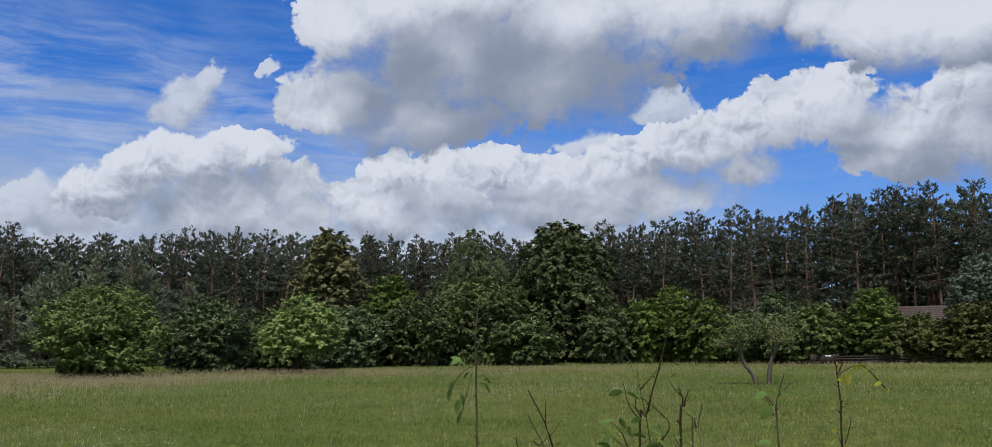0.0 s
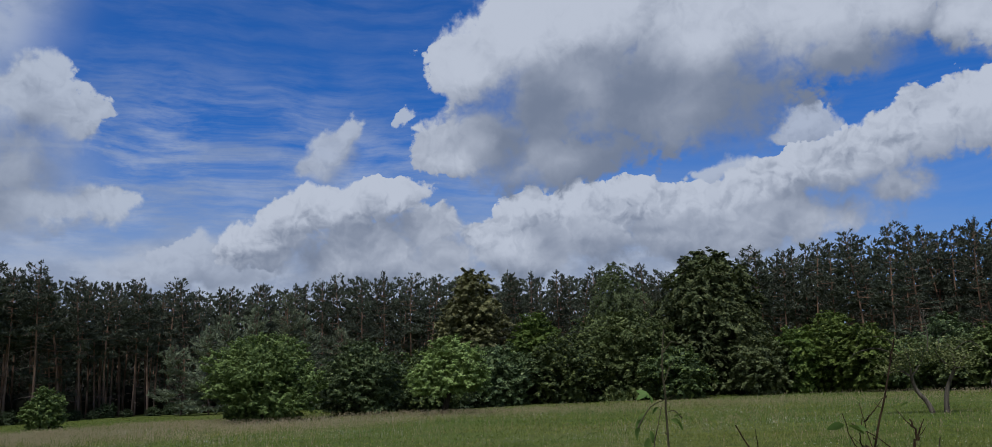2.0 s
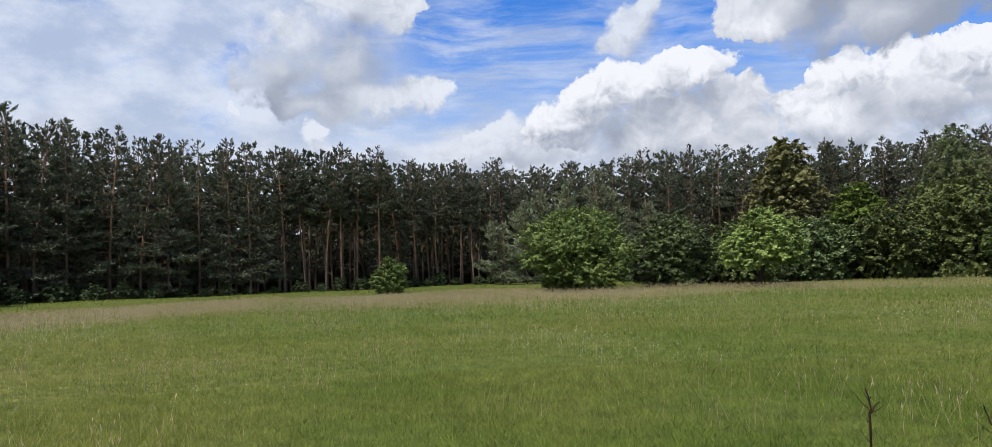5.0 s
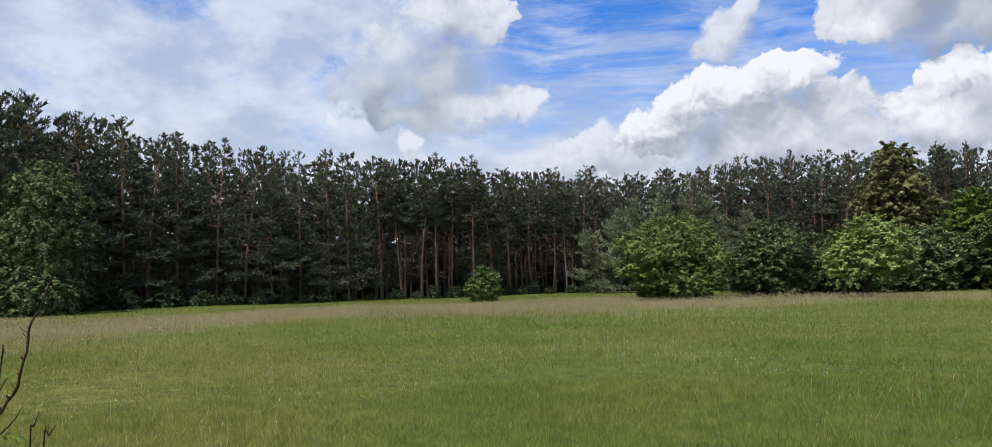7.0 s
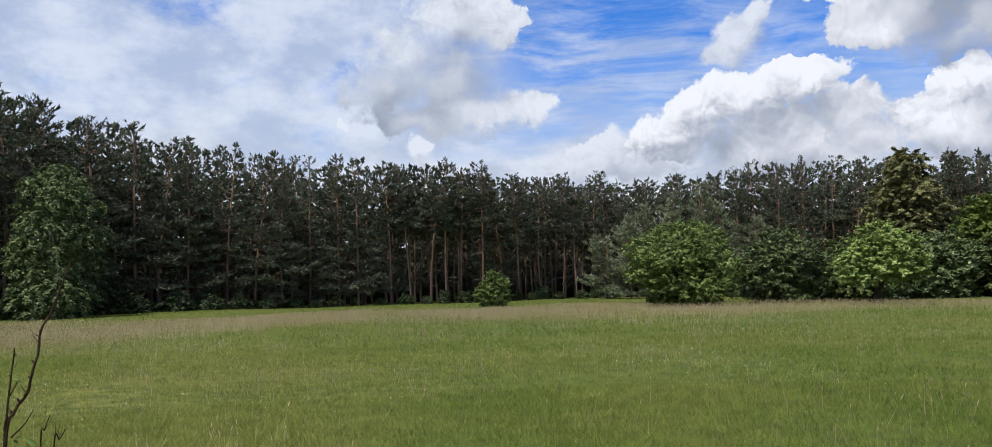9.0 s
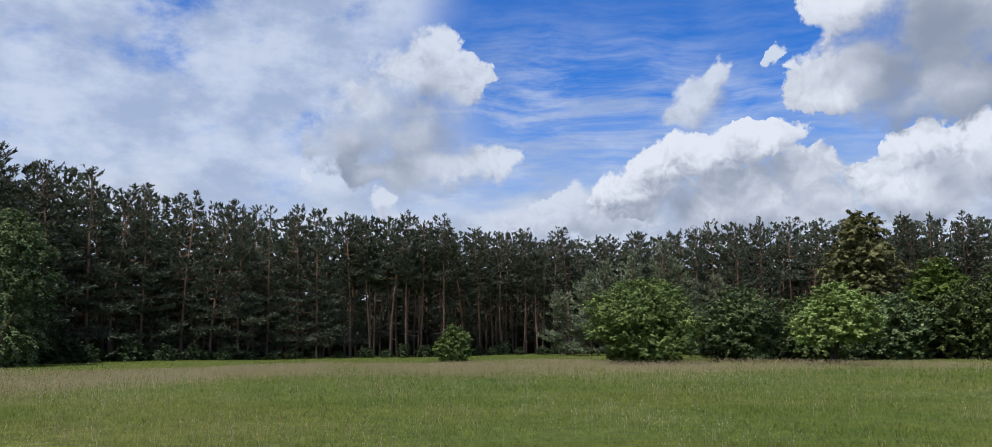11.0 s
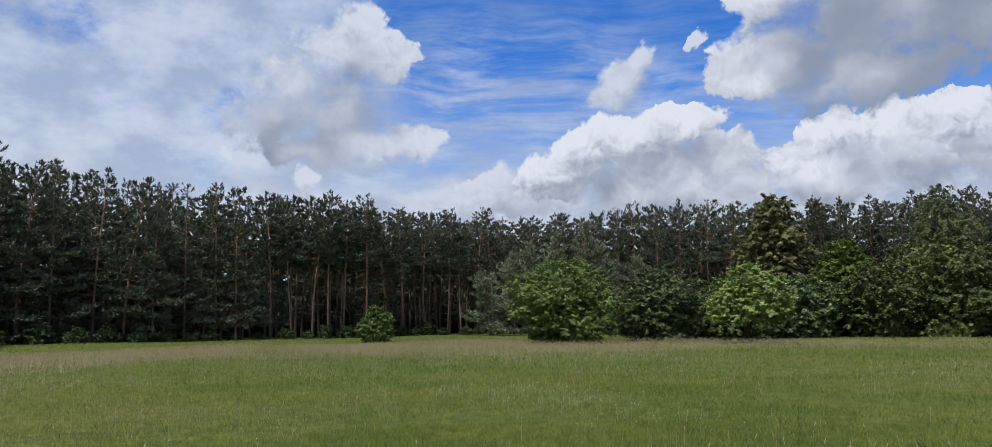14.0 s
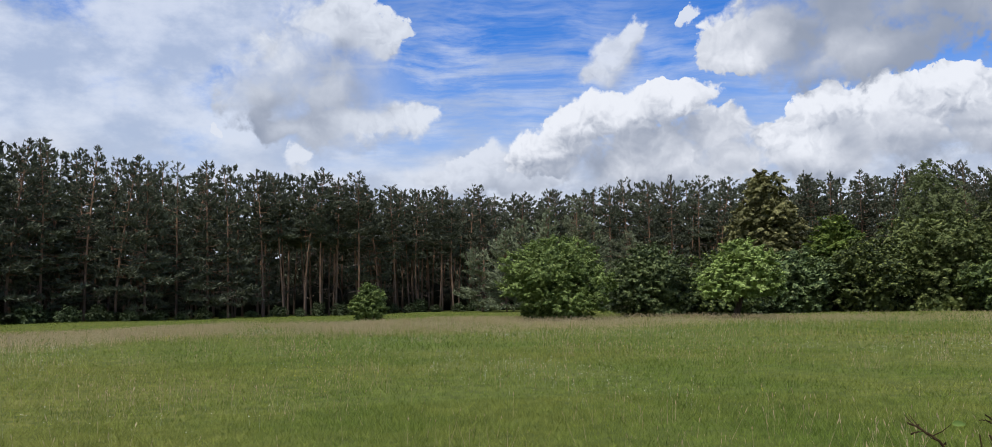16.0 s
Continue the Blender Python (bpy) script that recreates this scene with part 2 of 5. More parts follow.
def foliage(name, dark, light, tip=None, translucent=0.28, rough=0.6, gloss=0.2):
    """Leaves: a colour for each leaf, patches across the crown, some light let through."""
    m, t = surface(name)
    geo = t.node("ShaderNodeNewGeometry")
    ob = t.node("ShaderNodeObjectInfo")
    where = t.node("ShaderNodeTexCoord").outputs["Object"]
    patch = t.ramp(t.noise(where, 0.55, 3.0, 0.6), 0.35, 0.65)
    leaf = geo.outputs["Random Per Island"]
    both = t.math("ADD", t.math("MULTIPLY", leaf, 0.36), t.math("MULTIPLY", patch, 0.64))
    colour = t.mix(both, dark, light)
    if tip:
        colour = t.mix(t.ramp(t.math("ADD", leaf, t.math("MULTIPLY", t.noise(where, 1.3, 2.0), 0.5)), 0.95, 1.25), colour, tip)
    tone = t.node("ShaderNodeHueSaturation", {"Color": colour, "Value": t.math("MULTIPLY_ADD", ob.outputs["Random"], 0.28, 0.86),
                                               "Hue": t.math("MULTIPLY_ADD", ob.outputs["Random"], 0.02, 0.49)}).outputs[0]
    main = t.node("ShaderNodeBsdfPrincipled", {"Base Color": tone, "Roughness": rough, "Specular IOR Level": gloss})
    through_leaf = t.node("ShaderNodeBsdfTranslucent", {"Color": tone})
    shader = t.node("ShaderNodeMixShader", {0: translucent, 1: main.outputs[0], 2: through_leaf.outputs[0]})
    finish(t, shader.outputs[0])
    return m


def bark(name, low, high, turn=0.0, scale=9.0):
    """Bark: furrows along the stem; above the height `turn` (if any) it flakes to the second colour."""
    m, t = surface(name)
    where = t.node("ShaderNodeTexCoord").outputs["Object"]
    furrow = t.noise(t.vector("MULTIPLY", where, (1.0, 1.0, 0.18)), scale, 6.0, 0.65)
    if turn:
        up = t.node("ShaderNodeSeparateXYZ", {0: where}).outputs[2]
        blend = t.ramp(t.math("ADD", up, t.math("MULTIPLY", t.noise(where, 1.2, 3.0), 4.0)), turn, turn + 4.0)
    else:
        blend = t.noise(where, 2.0, 3.0)
    colour = t.mix(blend, low, high)
    colour = t.mix(t.ramp(furrow, 0.35, 0.6), tuple(0.45 * c for c in (low if turn == 0 else tuple((a + b) / 2 for a, b in zip(low, high)))), colour)
    bump = t.node("ShaderNodeBump", {"Height": furrow, "Strength": 0.6, "Distance": 0.03})
    main = t.node("ShaderNodeBsdfPrincipled", {"Base Color": colour, "Roughness": 0.9, "Specular IOR Level": 0.15, "Normal": bump.outputs[0]})
    finish(t, main.outputs[0])
    return m


def boards(name, dark, light, scale=6.0):
    m, t = surface(name)
    where = t.node("ShaderNodeTexCoord").outputs["Object"]
    ob = t.node("ShaderNodeObjectInfo").outputs["Random"]
    grain = t.noise(t.vector("MULTIPLY", where, (1.0, 6.0, 6.0)), scale, 5.0, 0.6)
    colour = t.mix(t.math("ADD", t.math("MULTIPLY", grain, 0.7), t.math("MULTIPLY", ob, 0.3)), dark, light)
    bump = t.node("ShaderNodeBump", {"Height": grain, "Strength": 0.4, "Distance": 0.01})
    main = t.node("ShaderNodeBsdfPrincipled", {"Base Color": colour, "Roughness": 0.8, "Normal": bump.outputs[0]})
    finish(t, main.outputs[0])
    return m


def blades(name, colours, translucent=0.3, broad=0.05):
    """Grass: each blade its own tint, broad patches over the meadow."""
    m, t = surface(name)
    geo = t.node("ShaderNodeNewGeometry")
    where = geo.outputs["Position"]
    patch = t.ramp(t.math("MULTIPLY_ADD", t.noise(where, broad * 5.2, 4.0, 0.6), 0.45, t.math("MULTIPLY", t.noise(where, broad, 5.0, 0.62), 0.55)), 0.39, 0.60)
    small = t.ramp(t.noise(where, broad * 36, 5.0, 0.7), 0.36, 0.64)
    one = t.math("ADD", t.math("MULTIPLY", geo.outputs["Random Per Island"], 0.68), t.math("MULTIPLY", small, 0.32))
    colour = t.mix(one, t.mix(patch, colours[0], colours[1]), t.mix(patch, colours[2], colours[3]))
    main = t.node("ShaderNodeBsdfPrincipled", {"Base Color": colour, "Roughness": 0.6, "Specular IOR Level": 0.25})
    lets = t.node("ShaderNodeBsdfTranslucent", {"Color": colour})
    shader = t.node("ShaderNodeMixShader", {0: translucent, 1: main.outputs[0], 2: lets.outputs[0]})
    finish(t, shader.outputs[0])
    return m


def soil_under_grass():
    m, t = surface("meadow_ground")
    where = t.node("ShaderNodeNewGeometry").outputs["Position"]
    wide = t.ramp(t.noise(where, 0.05, 5.0, 0.62), 0.36, 0.64)
    near = t.noise(where, 2.5, 6.0, 0.7)
    colour = t.mix(wide, (0.105, 0.135, 0.024), (0.170, 0.165, 0.042))
    colour = t.mix(t.ramp(near, 0.35, 0.7), (0.060, 0.075, 0.018), colour)
    bump = t.node("ShaderNodeBump", {"Height": near, "Strength": 0.8, "Distance": 0.12})
    main = t.node("ShaderNodeBsdfPrincipled", {"Base Color": colour, "Roughness": 0.95, "Specular IOR Level": 0.1, "Normal": bump.outputs[0]})
    finish(t, main.outputs[0])
    return m


GROUND = soil_under_grass()
GRASS = blades("meadow_grass", [(0.036, 0.066, 0.012), (0.082, 0.098, 0.018), (0.200, 0.282, 0.036), (0.325, 0.350, 0.075)], 0.36)
SEED = blades("grass_seed_heads", [(0.33, 0.245, 0.13), (0.41, 0.315, 0.18), (0.50, 0.39, 0.24), (0.58, 0.47, 0.31)], 0.4, 0.08)
PETAL_WHITE = blades("pale_flower_heads", [(0.42, 0.44, 0.34), (0.50, 0.50, 0.42), (0.55, 0.55, 0.48), (0.6, 0.6, 0.5)], 0.2)
PETAL_YELLOW = blades("yellow_flower_heads", [(0.45, 0.38, 0.02), (0.50, 0.42, 0.03), (0.55, 0.46, 0.05), (0.6, 0.5, 0.06)], 0.2)
NEEDLES = foliage("pine_needles", (0.058, 0.067, 0.046), (0.134, 0.149, 0.102), None, 0.05, 0.85, 0.1)
NEEDLES_YOUNG = foliage("young_pine_needles", (0.092, 0.108, 0.064), (0.245, 0.272, 0.165), None, 0.10, 0.7)
# near black, so the shade deep in the wood is in the colour
DEEP_SHADE = foliage("deep_wood_shade", (0.010, 0.012, 0.007), (0.020, 0.022, 0.013), None, 0.0, 0.9)
DEAD_TWIGS = bark("dead_pine_twigs", (0.20, 0.145, 0.118), (0.30, 0.225, 0.185))
PINE_BARK = bark("pine_bark", (0.130, 0.098, 0.080), (0.30, 0.185, 0.120), 4.0, 5.0)
BARK = bark("grey_brown_bark", (0.050, 0.038, 0.027), (0.090, 0.070, 0.052))
BARK_GREY = bark("weathered_grey_bark", (0.085, 0.070, 0.052), (0.190, 0.160, 0.122))
BIRCH_BARK = bark("birch_bark", (0.30, 0.28, 0.26), (0.55, 0.54, 0.52), 0.0, 3.0)
TWIG_BROWN = bark("brown_shoot_bark", (0.040, 0.024, 0.012), (0.085, 0.052, 0.028), 0.0, 60.0)
TWIG_GREY = bark("grey_green_shoot_bark", (0.070, 0.058, 0.030), (0.125, 0.108, 0.062), 0.0, 60.0)
LEAF_HAZEL = foliage("fresh_green_leaves", (0.060, 0.092, 0.024), (0.210, 0.270, 0.076), (0.30, 0.36, 0.12), 0.26)
LEAF_DARK = foliage("dark_green_leaves", (0.030, 0.048, 0.019), (0.132, 0.172, 0.064), (0.23, 0.27, 0.11), 0.12)
LEAF_APPLE = foliage("pale_green_leaves", (0.110, 0.152, 0.038), (0.325, 0.405, 0.122), (0.43, 0.50, 0.19), 0.32)
LEAF_HEDGE = foliage("hedge_leaves", (0.022, 0.036, 0.012), (0.122, 0.158, 0.052), (0.22, 0.26, 0.07), 0.14)
# darker than the other leaves: shade near the ground is put into the colour
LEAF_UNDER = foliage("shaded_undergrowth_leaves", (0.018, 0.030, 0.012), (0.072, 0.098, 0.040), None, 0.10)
LEAF_OLIVE = foliage("olive_hedge_leaves", (0.030, 0.040, 0.008), (0.125, 0.140, 0.034), (0.22, 0.22, 0.07), 0.14)
LEAF_SHRUB = foliage("shrub_leaves", (0.042, 0.064, 0.020), (0.185, 0.230, 0.076), (0.27, 0.31, 0.11), 0.2)
LEAF_BIRCH = foliage("birch_leaves", (0.062, 0.084, 0.032), (0.215, 0.255, 0.110), None, 0.3)
LEAF_CHESTNUT = foliage("chestnut_leaves", (0.038, 0.054, 0.019), (0.140, 0.170, 0.062), (0.22, 0.24, 0.095), 0.18)
LEAF_LIME = foliage("bright_yellow_green_leaves", (0.038, 0.066, 0.012), (0.170, 0.230, 0.046), (0.25, 0.30, 0.07), 0.26)
LEAF_JUNIPER = foliage("juniper_scales", (0.062, 0.062, 0.026), (0.200, 0.192, 0.080), (0.29, 0.26, 0.115), 0.12)
LEAF_OLD = foliage("sparse_olive_leaves", (0.080, 0.100, 0.030), (0.220, 0.240, 0.085), (0.30, 0.30, 0.12), 0.28)
LEAF_FIR = foliage("bluish_needles", (0.060, 0.085, 0.055), (0.150, 0.185, 0.115), (0.19, 0.22, 0.14), 0.12)
LEAF_SHOOT = foliage("young_shoot_leaves", (0.075, 0.125, 0.025), (0.19, 0.27, 0.06), (0.40, 0.42, 0.09), 0.4)
LEAF_GOLD = foliage("yellowed_shoot_leaves", (0.30, 0.31, 0.03), (0.50, 0.47, 0.06), (0.62, 0.55, 0.10), 0.45)
FENCE_WOOD = boards("fence_boards", (0.024, 0.015, 0.011), (0.050, 0.030, 0.021))
ROOF_TILE = boards("roof_tiles", (0.050, 0.032, 0.025), (0.085, 0.056, 0.044), 3.0)
PLASTER = boards("house_boarding", (0.09, 0.065, 0.05), (0.14, 0.105, 0.08), 1.0)
GLASS_DARK = boards("window_glass", (0.02, 0.022, 0.025), (0.03, 0.032, 0.035), 1.0)
PAPER = boards("notice_plate", (0.62, 0.62, 0.60), (0.70, 0.70, 0.68), 1.0)


# ---------------------------------------------------------------- mesh helpers
def ground_height(x, y):
    """Gentle swells of the meadow."""
    d = np.hypot(x, y)
    swell = 0.10 * np.sin(x * 0.11 + 0.6) * np.sin(y * 0.083 + 0.3) + 0.05 * np.sin(x * 0.31 + y * 0.22)
    return swell * np.clip((d - 3.0) / 10.0, 0, 1) * np.clip((190.0 - d) / 60.0, 0, 1)


def spot(bearing, distance):
    """A place on the ground at a bearing (degrees, anticlockwise from ahead) and distance."""
    a = radians(bearing)
    x, y = -distance * math.sin(a), distance * math.cos(a)
    return x, y, float(ground_height(np.float64(x), np.float64(y)))


def mesh_from(name, verts, faces, material, smooth=False):
    """A mesh from an array of places and an array of triangles or quads (or a list of such arrays)."""
    me = bpy.data.meshes.new(name)
    verts = np.asarray(verts, dtype=np.float32).reshape(-1, 3)
    groups = [np.asarray(f, dtype=np.int32) for f in (faces if isinstance(faces, list) else [faces]) if len(f)]
    totals = np.concatenate([np.full(len(f), f.shape[1], dtype=np.int32) for f in groups])
    loops = np.concatenate([f.ravel() for f in groups])
    me.vertices.add(len(verts))
    me.vertices.foreach_set("co", verts.ravel())
    me.loops.add(len(loops))
    me.loops.foreach_set("vertex_index", loops)
    me.polygons.add(len(totals))
    me.polygons.foreach_set("loop_start", np.concatenate([[0], np.cumsum(totals)[:-1]]).astype(np.int32))
    me.polygons.foreach_set("loop_total", totals)
    if smooth:
        me.polygons.foreach_set("use_smooth", np.ones(len(totals), dtype=bool))
    me.materials.append(material)
    me.update(calc_edges=True)
    return me


def part(name, verts, faces, material, parent=None, label="", smooth=False):
    ob = new(name, mesh_from(name, verts, faces, material, smooth))
    ob.parent = parent
    return tagged(ob, label)


class Pile:
    """Gathers pieces of one mesh."""

    def __init__(self):
        self.verts, self.tris, self.quads, self.count = [], [], [], 0

    def add(self, verts, faces):
        verts, faces = np.asarray(verts, dtype=np.float64).reshape(-1, 3), np.asarray(faces)
        (self.tris if faces.shape[1] == 3 else self.quads).append(faces + self.count)
        self.verts.append(verts)
        self.count += len(verts)

    def arrays(self):
        faces = [np.concatenate(f) for f in (self.tris, self.quads) if f]
        return np.concatenate(self.verts), faces


def tube(points, radii, sides=6):
    """A tapered tube along a line of places."""
    pts = np.asarray(points, dtype=np.float64)
    n = len(pts)
    along = np.gradient(pts, axis=0)
    along /= np.linalg.norm(along, axis=1)[:, None] + 1e-9
    side = np.cross(along, np.where(np.abs(along[:, :1]) < 0.8, [[1.0, 0, 0]], [[0, 1.0, 0]]))
    side /= np.linalg.norm(side, axis=1)[:, None] + 1e-9
    other = np.cross(along, side)
    a = np.arange(sides) * 2 * np.pi / sides
    r = np.asarray(radii, dtype=np.float64)[:, None, None]
    ring = pts[:, None, :] + r * (np.cos(a)[None, :, None] * side[:, None, :] + np.sin(a)[None, :, None] * other[:, None, :])
    i, j = np.meshgrid(np.arange(n - 1), np.arange(sides), indexing="ij")
    k = (j + 1) % sides
    quads = np.stack([i * sides + j, i * sides + k, (i + 1) * sides + k, (i + 1) * sides + j], -1).reshape(-1, 4)
    verts = np.concatenate([ring.reshape(-1, 3), pts[-1:]])
    return verts, quads


def curve_through(points, steps=5):
    """A smooth line through a few places."""
    p = np.asarray(points, dtype=np.float64)
    p = np.concatenate([2 * p[:1] - p[1:2], p, 2 * p[-1:] - p[-2:-1]])
    out = []
    for i in range(1, len(p) - 2):
        for s in np.linspace(0, 1, steps, endpoint=False):
            a, b, c, d = p[i - 1], p[i], p[i + 1], p[i + 2]
            out.append(0.5 * (2 * b + (c - a) * s + (2 * a - 5 * b + 4 * c - d) * s * s + (3 * b - a - 3 * c + d) * s ** 3))
    out.append(p[-2])
    return np.array(out)


def unit(v):
    return v / (np.linalg.norm(v, axis=-1, keepdims=True) + 1e-9)


def leaf_quads(places, facing, size, rng, long=1.5, wobble=0.34):
    """One pointed leaf at each place, about square to `facing`."""
    n = len(places)
    normal = unit(facing + rng.normal(0, wobble, (n, 3)))
    stem = unit(np.cross(normal, rng.normal(0, 1, (n, 3))))
    wide = np.cross(normal, stem)
    s = (size * rng.uniform(0.6, 1.35, n))[:, None]
    tip, base = places + stem * s * long * 0.5, places - stem * s * long * 0.5
    mid = places + normal * s * 0.12
    verts = np.stack([base, mid - wide * s * 0.5, tip, mid + wide * s * 0.5], 1).reshape(-1, 3)
    return verts, np.arange(4 * n).reshape(-1, 4)


def on_sphere(n, rng):
    return unit(rng.normal(0, 1, (n, 3)))


# ---------------------------------------------------------------- the meadow
def build_ground():
    rings = np.concatenate([[0.0], np.geomspace(1.5, 190, 60), np.geomspace(240, 4500, 10)])
    turns = np.arange(120) * 2 * np.pi / 120
    d, a = np.meshgrid(rings, turns, indexing="ij")
    x, y = -d * np.sin(a), d * np.cos(a)
    verts = np.stack([x, y, ground_height(x, y)], -1).reshape(-1, 3)
    i, j = np.meshgrid(np.arange(len(rings) - 1), np.arange(120), indexing="ij")
    k = (j + 1) % 120
    quads = np.stack([i * 120 + j, i * 120 + k, (i + 1) * 120 + k, (i + 1) * 120 + j], -1).reshape(-1, 4)
    tagged(part("ground", verts, quads[:, ::-1], GROUND, smooth=True), "broad flat meadow under a cover of long green grass", "ground", kind="structure")


def scatter(rng, count, near, far, left=74.0, right=-38.0):
    """Even cover of a wedge of the meadow."""
    d = np.sqrt(rng.uniform(near ** 2, far ** 2, count))
    a = np.radians(rng.uniform(right, left, count))
    return -d * np.sin(a), d * np.cos(a)


def lumps(x, y, scale, phase=0.0):
    """Cheap rolling variation between 0 and 1 over the meadow."""
    v = np.sin(x * scale + 1.7 * np.sin(y * scale * 0.7 + phase)) + np.sin(y * scale * 1.3 + 1.3 * np.sin(x * scale * 0.9 + 2 * phase)) \
        + 0.6 * np.sin((x + y) * scale * 2.3 + phase)
    return np.clip(0.5 + v / 5.2, 0, 1)


def blade_mesh(rng, x, y, height, width, lean=0.35):
    n = len(x)
    base = np.stack([x, y, ground_height(x, y) - 0.02], -1)
    turn = rng.uniform(0, 2 * np.pi, n)
    side = np.stack([np.cos(turn), np.sin(turn), np.zeros(n)], -1) * (width * 0.5)[:, None]
    tip = base + np.stack([rng.normal(0, lean, n) * height, rng.normal(0, lean, n) * height, height], -1)
    verts = np.stack([base - side, base + side, tip], 1).reshape(-1, 3)
    return verts, np.arange(3 * n).reshape(-1, 3)


def build_grass():
    rng = np.random.default_rng(11)
    pile = Pile()
    for count, near, far, tall, wide in ((250000, 6.5, 16, 0.14, 0.007), (190000, 16, 30, 0.13, 0.013), (130000, 30, 55, 0.125, 0.028), (70000, 55, 98, 0.14, 0.065)):
        x, y = scatter(rng, count, near, far)
        tuft = lumps(x, y, 0.9, 0.4) * 0.5 + lumps(x, y, 0.16, 1.9) * 0.5
        h = tall * rng.uniform(0.40, 1.0, count) ** 0.8 * (0.45 + 1.0 * tuft) * np.where(rng.uniform(0, 1, count) < 0.04, 1.9, 1.0)
        pile.add(*blade_mesh(rng, x, y, h, wide * rng.uniform(0.6, 1.4, count), 0.75))
    tagged(part("grass", *pile.arrays(), GRASS), "long green meadow grass, uneven and uncut", "grass", kind="stuff")


def seed_cover(x, y):
    """How thick the seeding grass stands: a broad belt in front of the wood, thinner along the hedge."""
    d, a = np.hypot(x, y), np.degrees(np.arctan2(-x, y))
    near = np.interp(a, [-30, -5, 5, 12, 20, 33, 45, 52, 60, 70], [60, 54, 50, 46, 42, 40, 42, 38, 33, 33])
    far = np.interp(a, [-30, -5, 5, 12, 20, 33, 45, 52, 60, 70], [72, 76, 72, 66, 66, 72, 74, 62, 57, 60])
    thick = np.interp(a, [-30, -8, 4, 12, 22, 44, 52, 70], [0.30, 0.40, 0.5, 0.6, 0.85, 0.9, 1.4, 1.5])
    wave = 7.0 * (lumps(x, y, 0.10, 0.8) - 0.5)
    belt = np.clip((d - near - wave) / 6.0, 0, 1) * np.clip((far + wave - d) / 10.0, 0, 1)
    return 1.1 * thick * belt * (0.25 + 1.0 * lumps(x, y, 0.35, 2.2))


def head_mesh(rng, x, y, height, long, wide):
    """A stalk and a slim head for each place."""
    n = len(x)
    base = np.stack([x, y, ground_height(x, y)], -1)
    sway = np.stack([rng.normal(0, 0.24, n) * height, rng.normal(0, 0.24, n) * height, height], -1)
    top = base + sway
    turn = rng.uniform(0, 2 * np.pi, n)
    side = np.stack([np.cos(turn), np.sin(turn), np.zeros(n)], -1)
    low = top - unit(sway) * long[:, None]
    mid = (top + low) / 2
    verts = np.stack([low, mid - side * wide[:, None] / 2, top, mid + side * wide[:, None] / 2,
                      base, base + side * 0.006, mid], 1).reshape(-1, 3)
    k = np.arange(n)[:, None] * 7
    return verts, [k + np.array([[4, 5, 6]]), k + np.array([[0, 1, 2, 3]])]


def build_seed_heads():
    rng = np.random.default_rng(23)
    x, y = scatter(rng, 260000, 30, 86)
    keep = rng.uniform(0, 1, len(x)) < seed_cover(x, y)
    x, y = x[keep], y[keep]
    n = len(x)
    v, f = head_mesh(rng, x, y, rng.uniform(0.20, 0.40, n), rng.uniform(0.06, 0.11, n), rng.uniform(0.024, 0.046, n))
    tagged(part("seeding_grass", v, f, SEED), "pinkish brown seeding grass standing above the meadow", "grass", kind="stuff")
    # thin scatter of seed stalks over the nearer meadow
    x, y = scatter(rng, 60000, 6.5, 60)
    keep = rng.uniform(0, 1, len(x)) < lumps(x, y, 0.45, 4.0) ** 4 * 0.9
    x, y = x[keep], y[keep]
    n = len(x)
    v, f = head_mesh(rng, x, y, rng.uniform(0.22, 0.42, n), rng.uniform(0.05, 0.11, n), rng.uniform(0.006, 0.013, n) * (1 + np.hypot(x, y) / 26))
    tagged(part("tall_grass_stalks", v, f, SEED), "scattered tan grass stalks with slim seed heads", "grass", kind="stuff")


def build_flowers():
    rng = np.random.default_rng(31)
    # loose clumps of pale flowering grass
    cx, cy = scatter(rng, 75, 7.5, 46)
    each = 34
    spread = np.repeat(rng.uniform(0.15, 0.75, len(cx)), each)
    x = np.repeat(cx, each) + rng.normal(0, 1, len(spread)) * spread
    y = np.repeat(cy, each) + rng.normal(0, 1, len(spread)) * spread * 0.7
    n = len(x)
    v, f = head_mesh(rng, x, y, rng.uniform(0.20, 0.46, n), rng.uniform(0.03, 0.09, n), rng.uniform(0.004, 0.009, n) * (1 + np.hypot(x, y) / 24))
    tagged(part("pale_flowering_grass", v, f, SEED), "loose clumps of pale tan flowering grass", "grass", kind="stuff")
    for name, material, label, count, phase, size in (("white_flowers", PETAL_WHITE, "small off-white wildflowers in loose drifts over the meadow", 26000, 1.1, 0.013),
                                                      ("yellow_flowers", PETAL_YELLOW, "tiny yellow buttercups dotted through the grass", 7000, 5.3, 0.014)):
        x, y = scatter(rng, count, 7, 55)
        keep = rng.uniform(0, 1, len(x)) < np.clip(lumps(x, y, 0.33, phase) * 2.4 - 1.25, 0, 1)
        x, y = x[keep], y[keep]
        n = len(x)
        place = np.stack([x, y, ground_height(x, y) + rng.uniform(0.10, 0.24, n)], -1)
        up = np.tile([[0.0, -0.5, 1.0]], (n, 1))
        v, f = leaf_quads(place, up, size * (1 + np.hypot(x, y) / 45), rng, 1.1)
        stalk, g = blade_mesh(rng, x, y, place[:, 2] - ground_height(x, y), np.full(n, 0.003), 0.0)
        pile = Pile()
        pile.add(v, f)
        pile.add(stalk, g)
        tagged(part(name, *pile.arrays(), material), label, "wildflowers", kind="stuff")


build_ground()
build_grass()
build_seed_heads()
build_flowers()


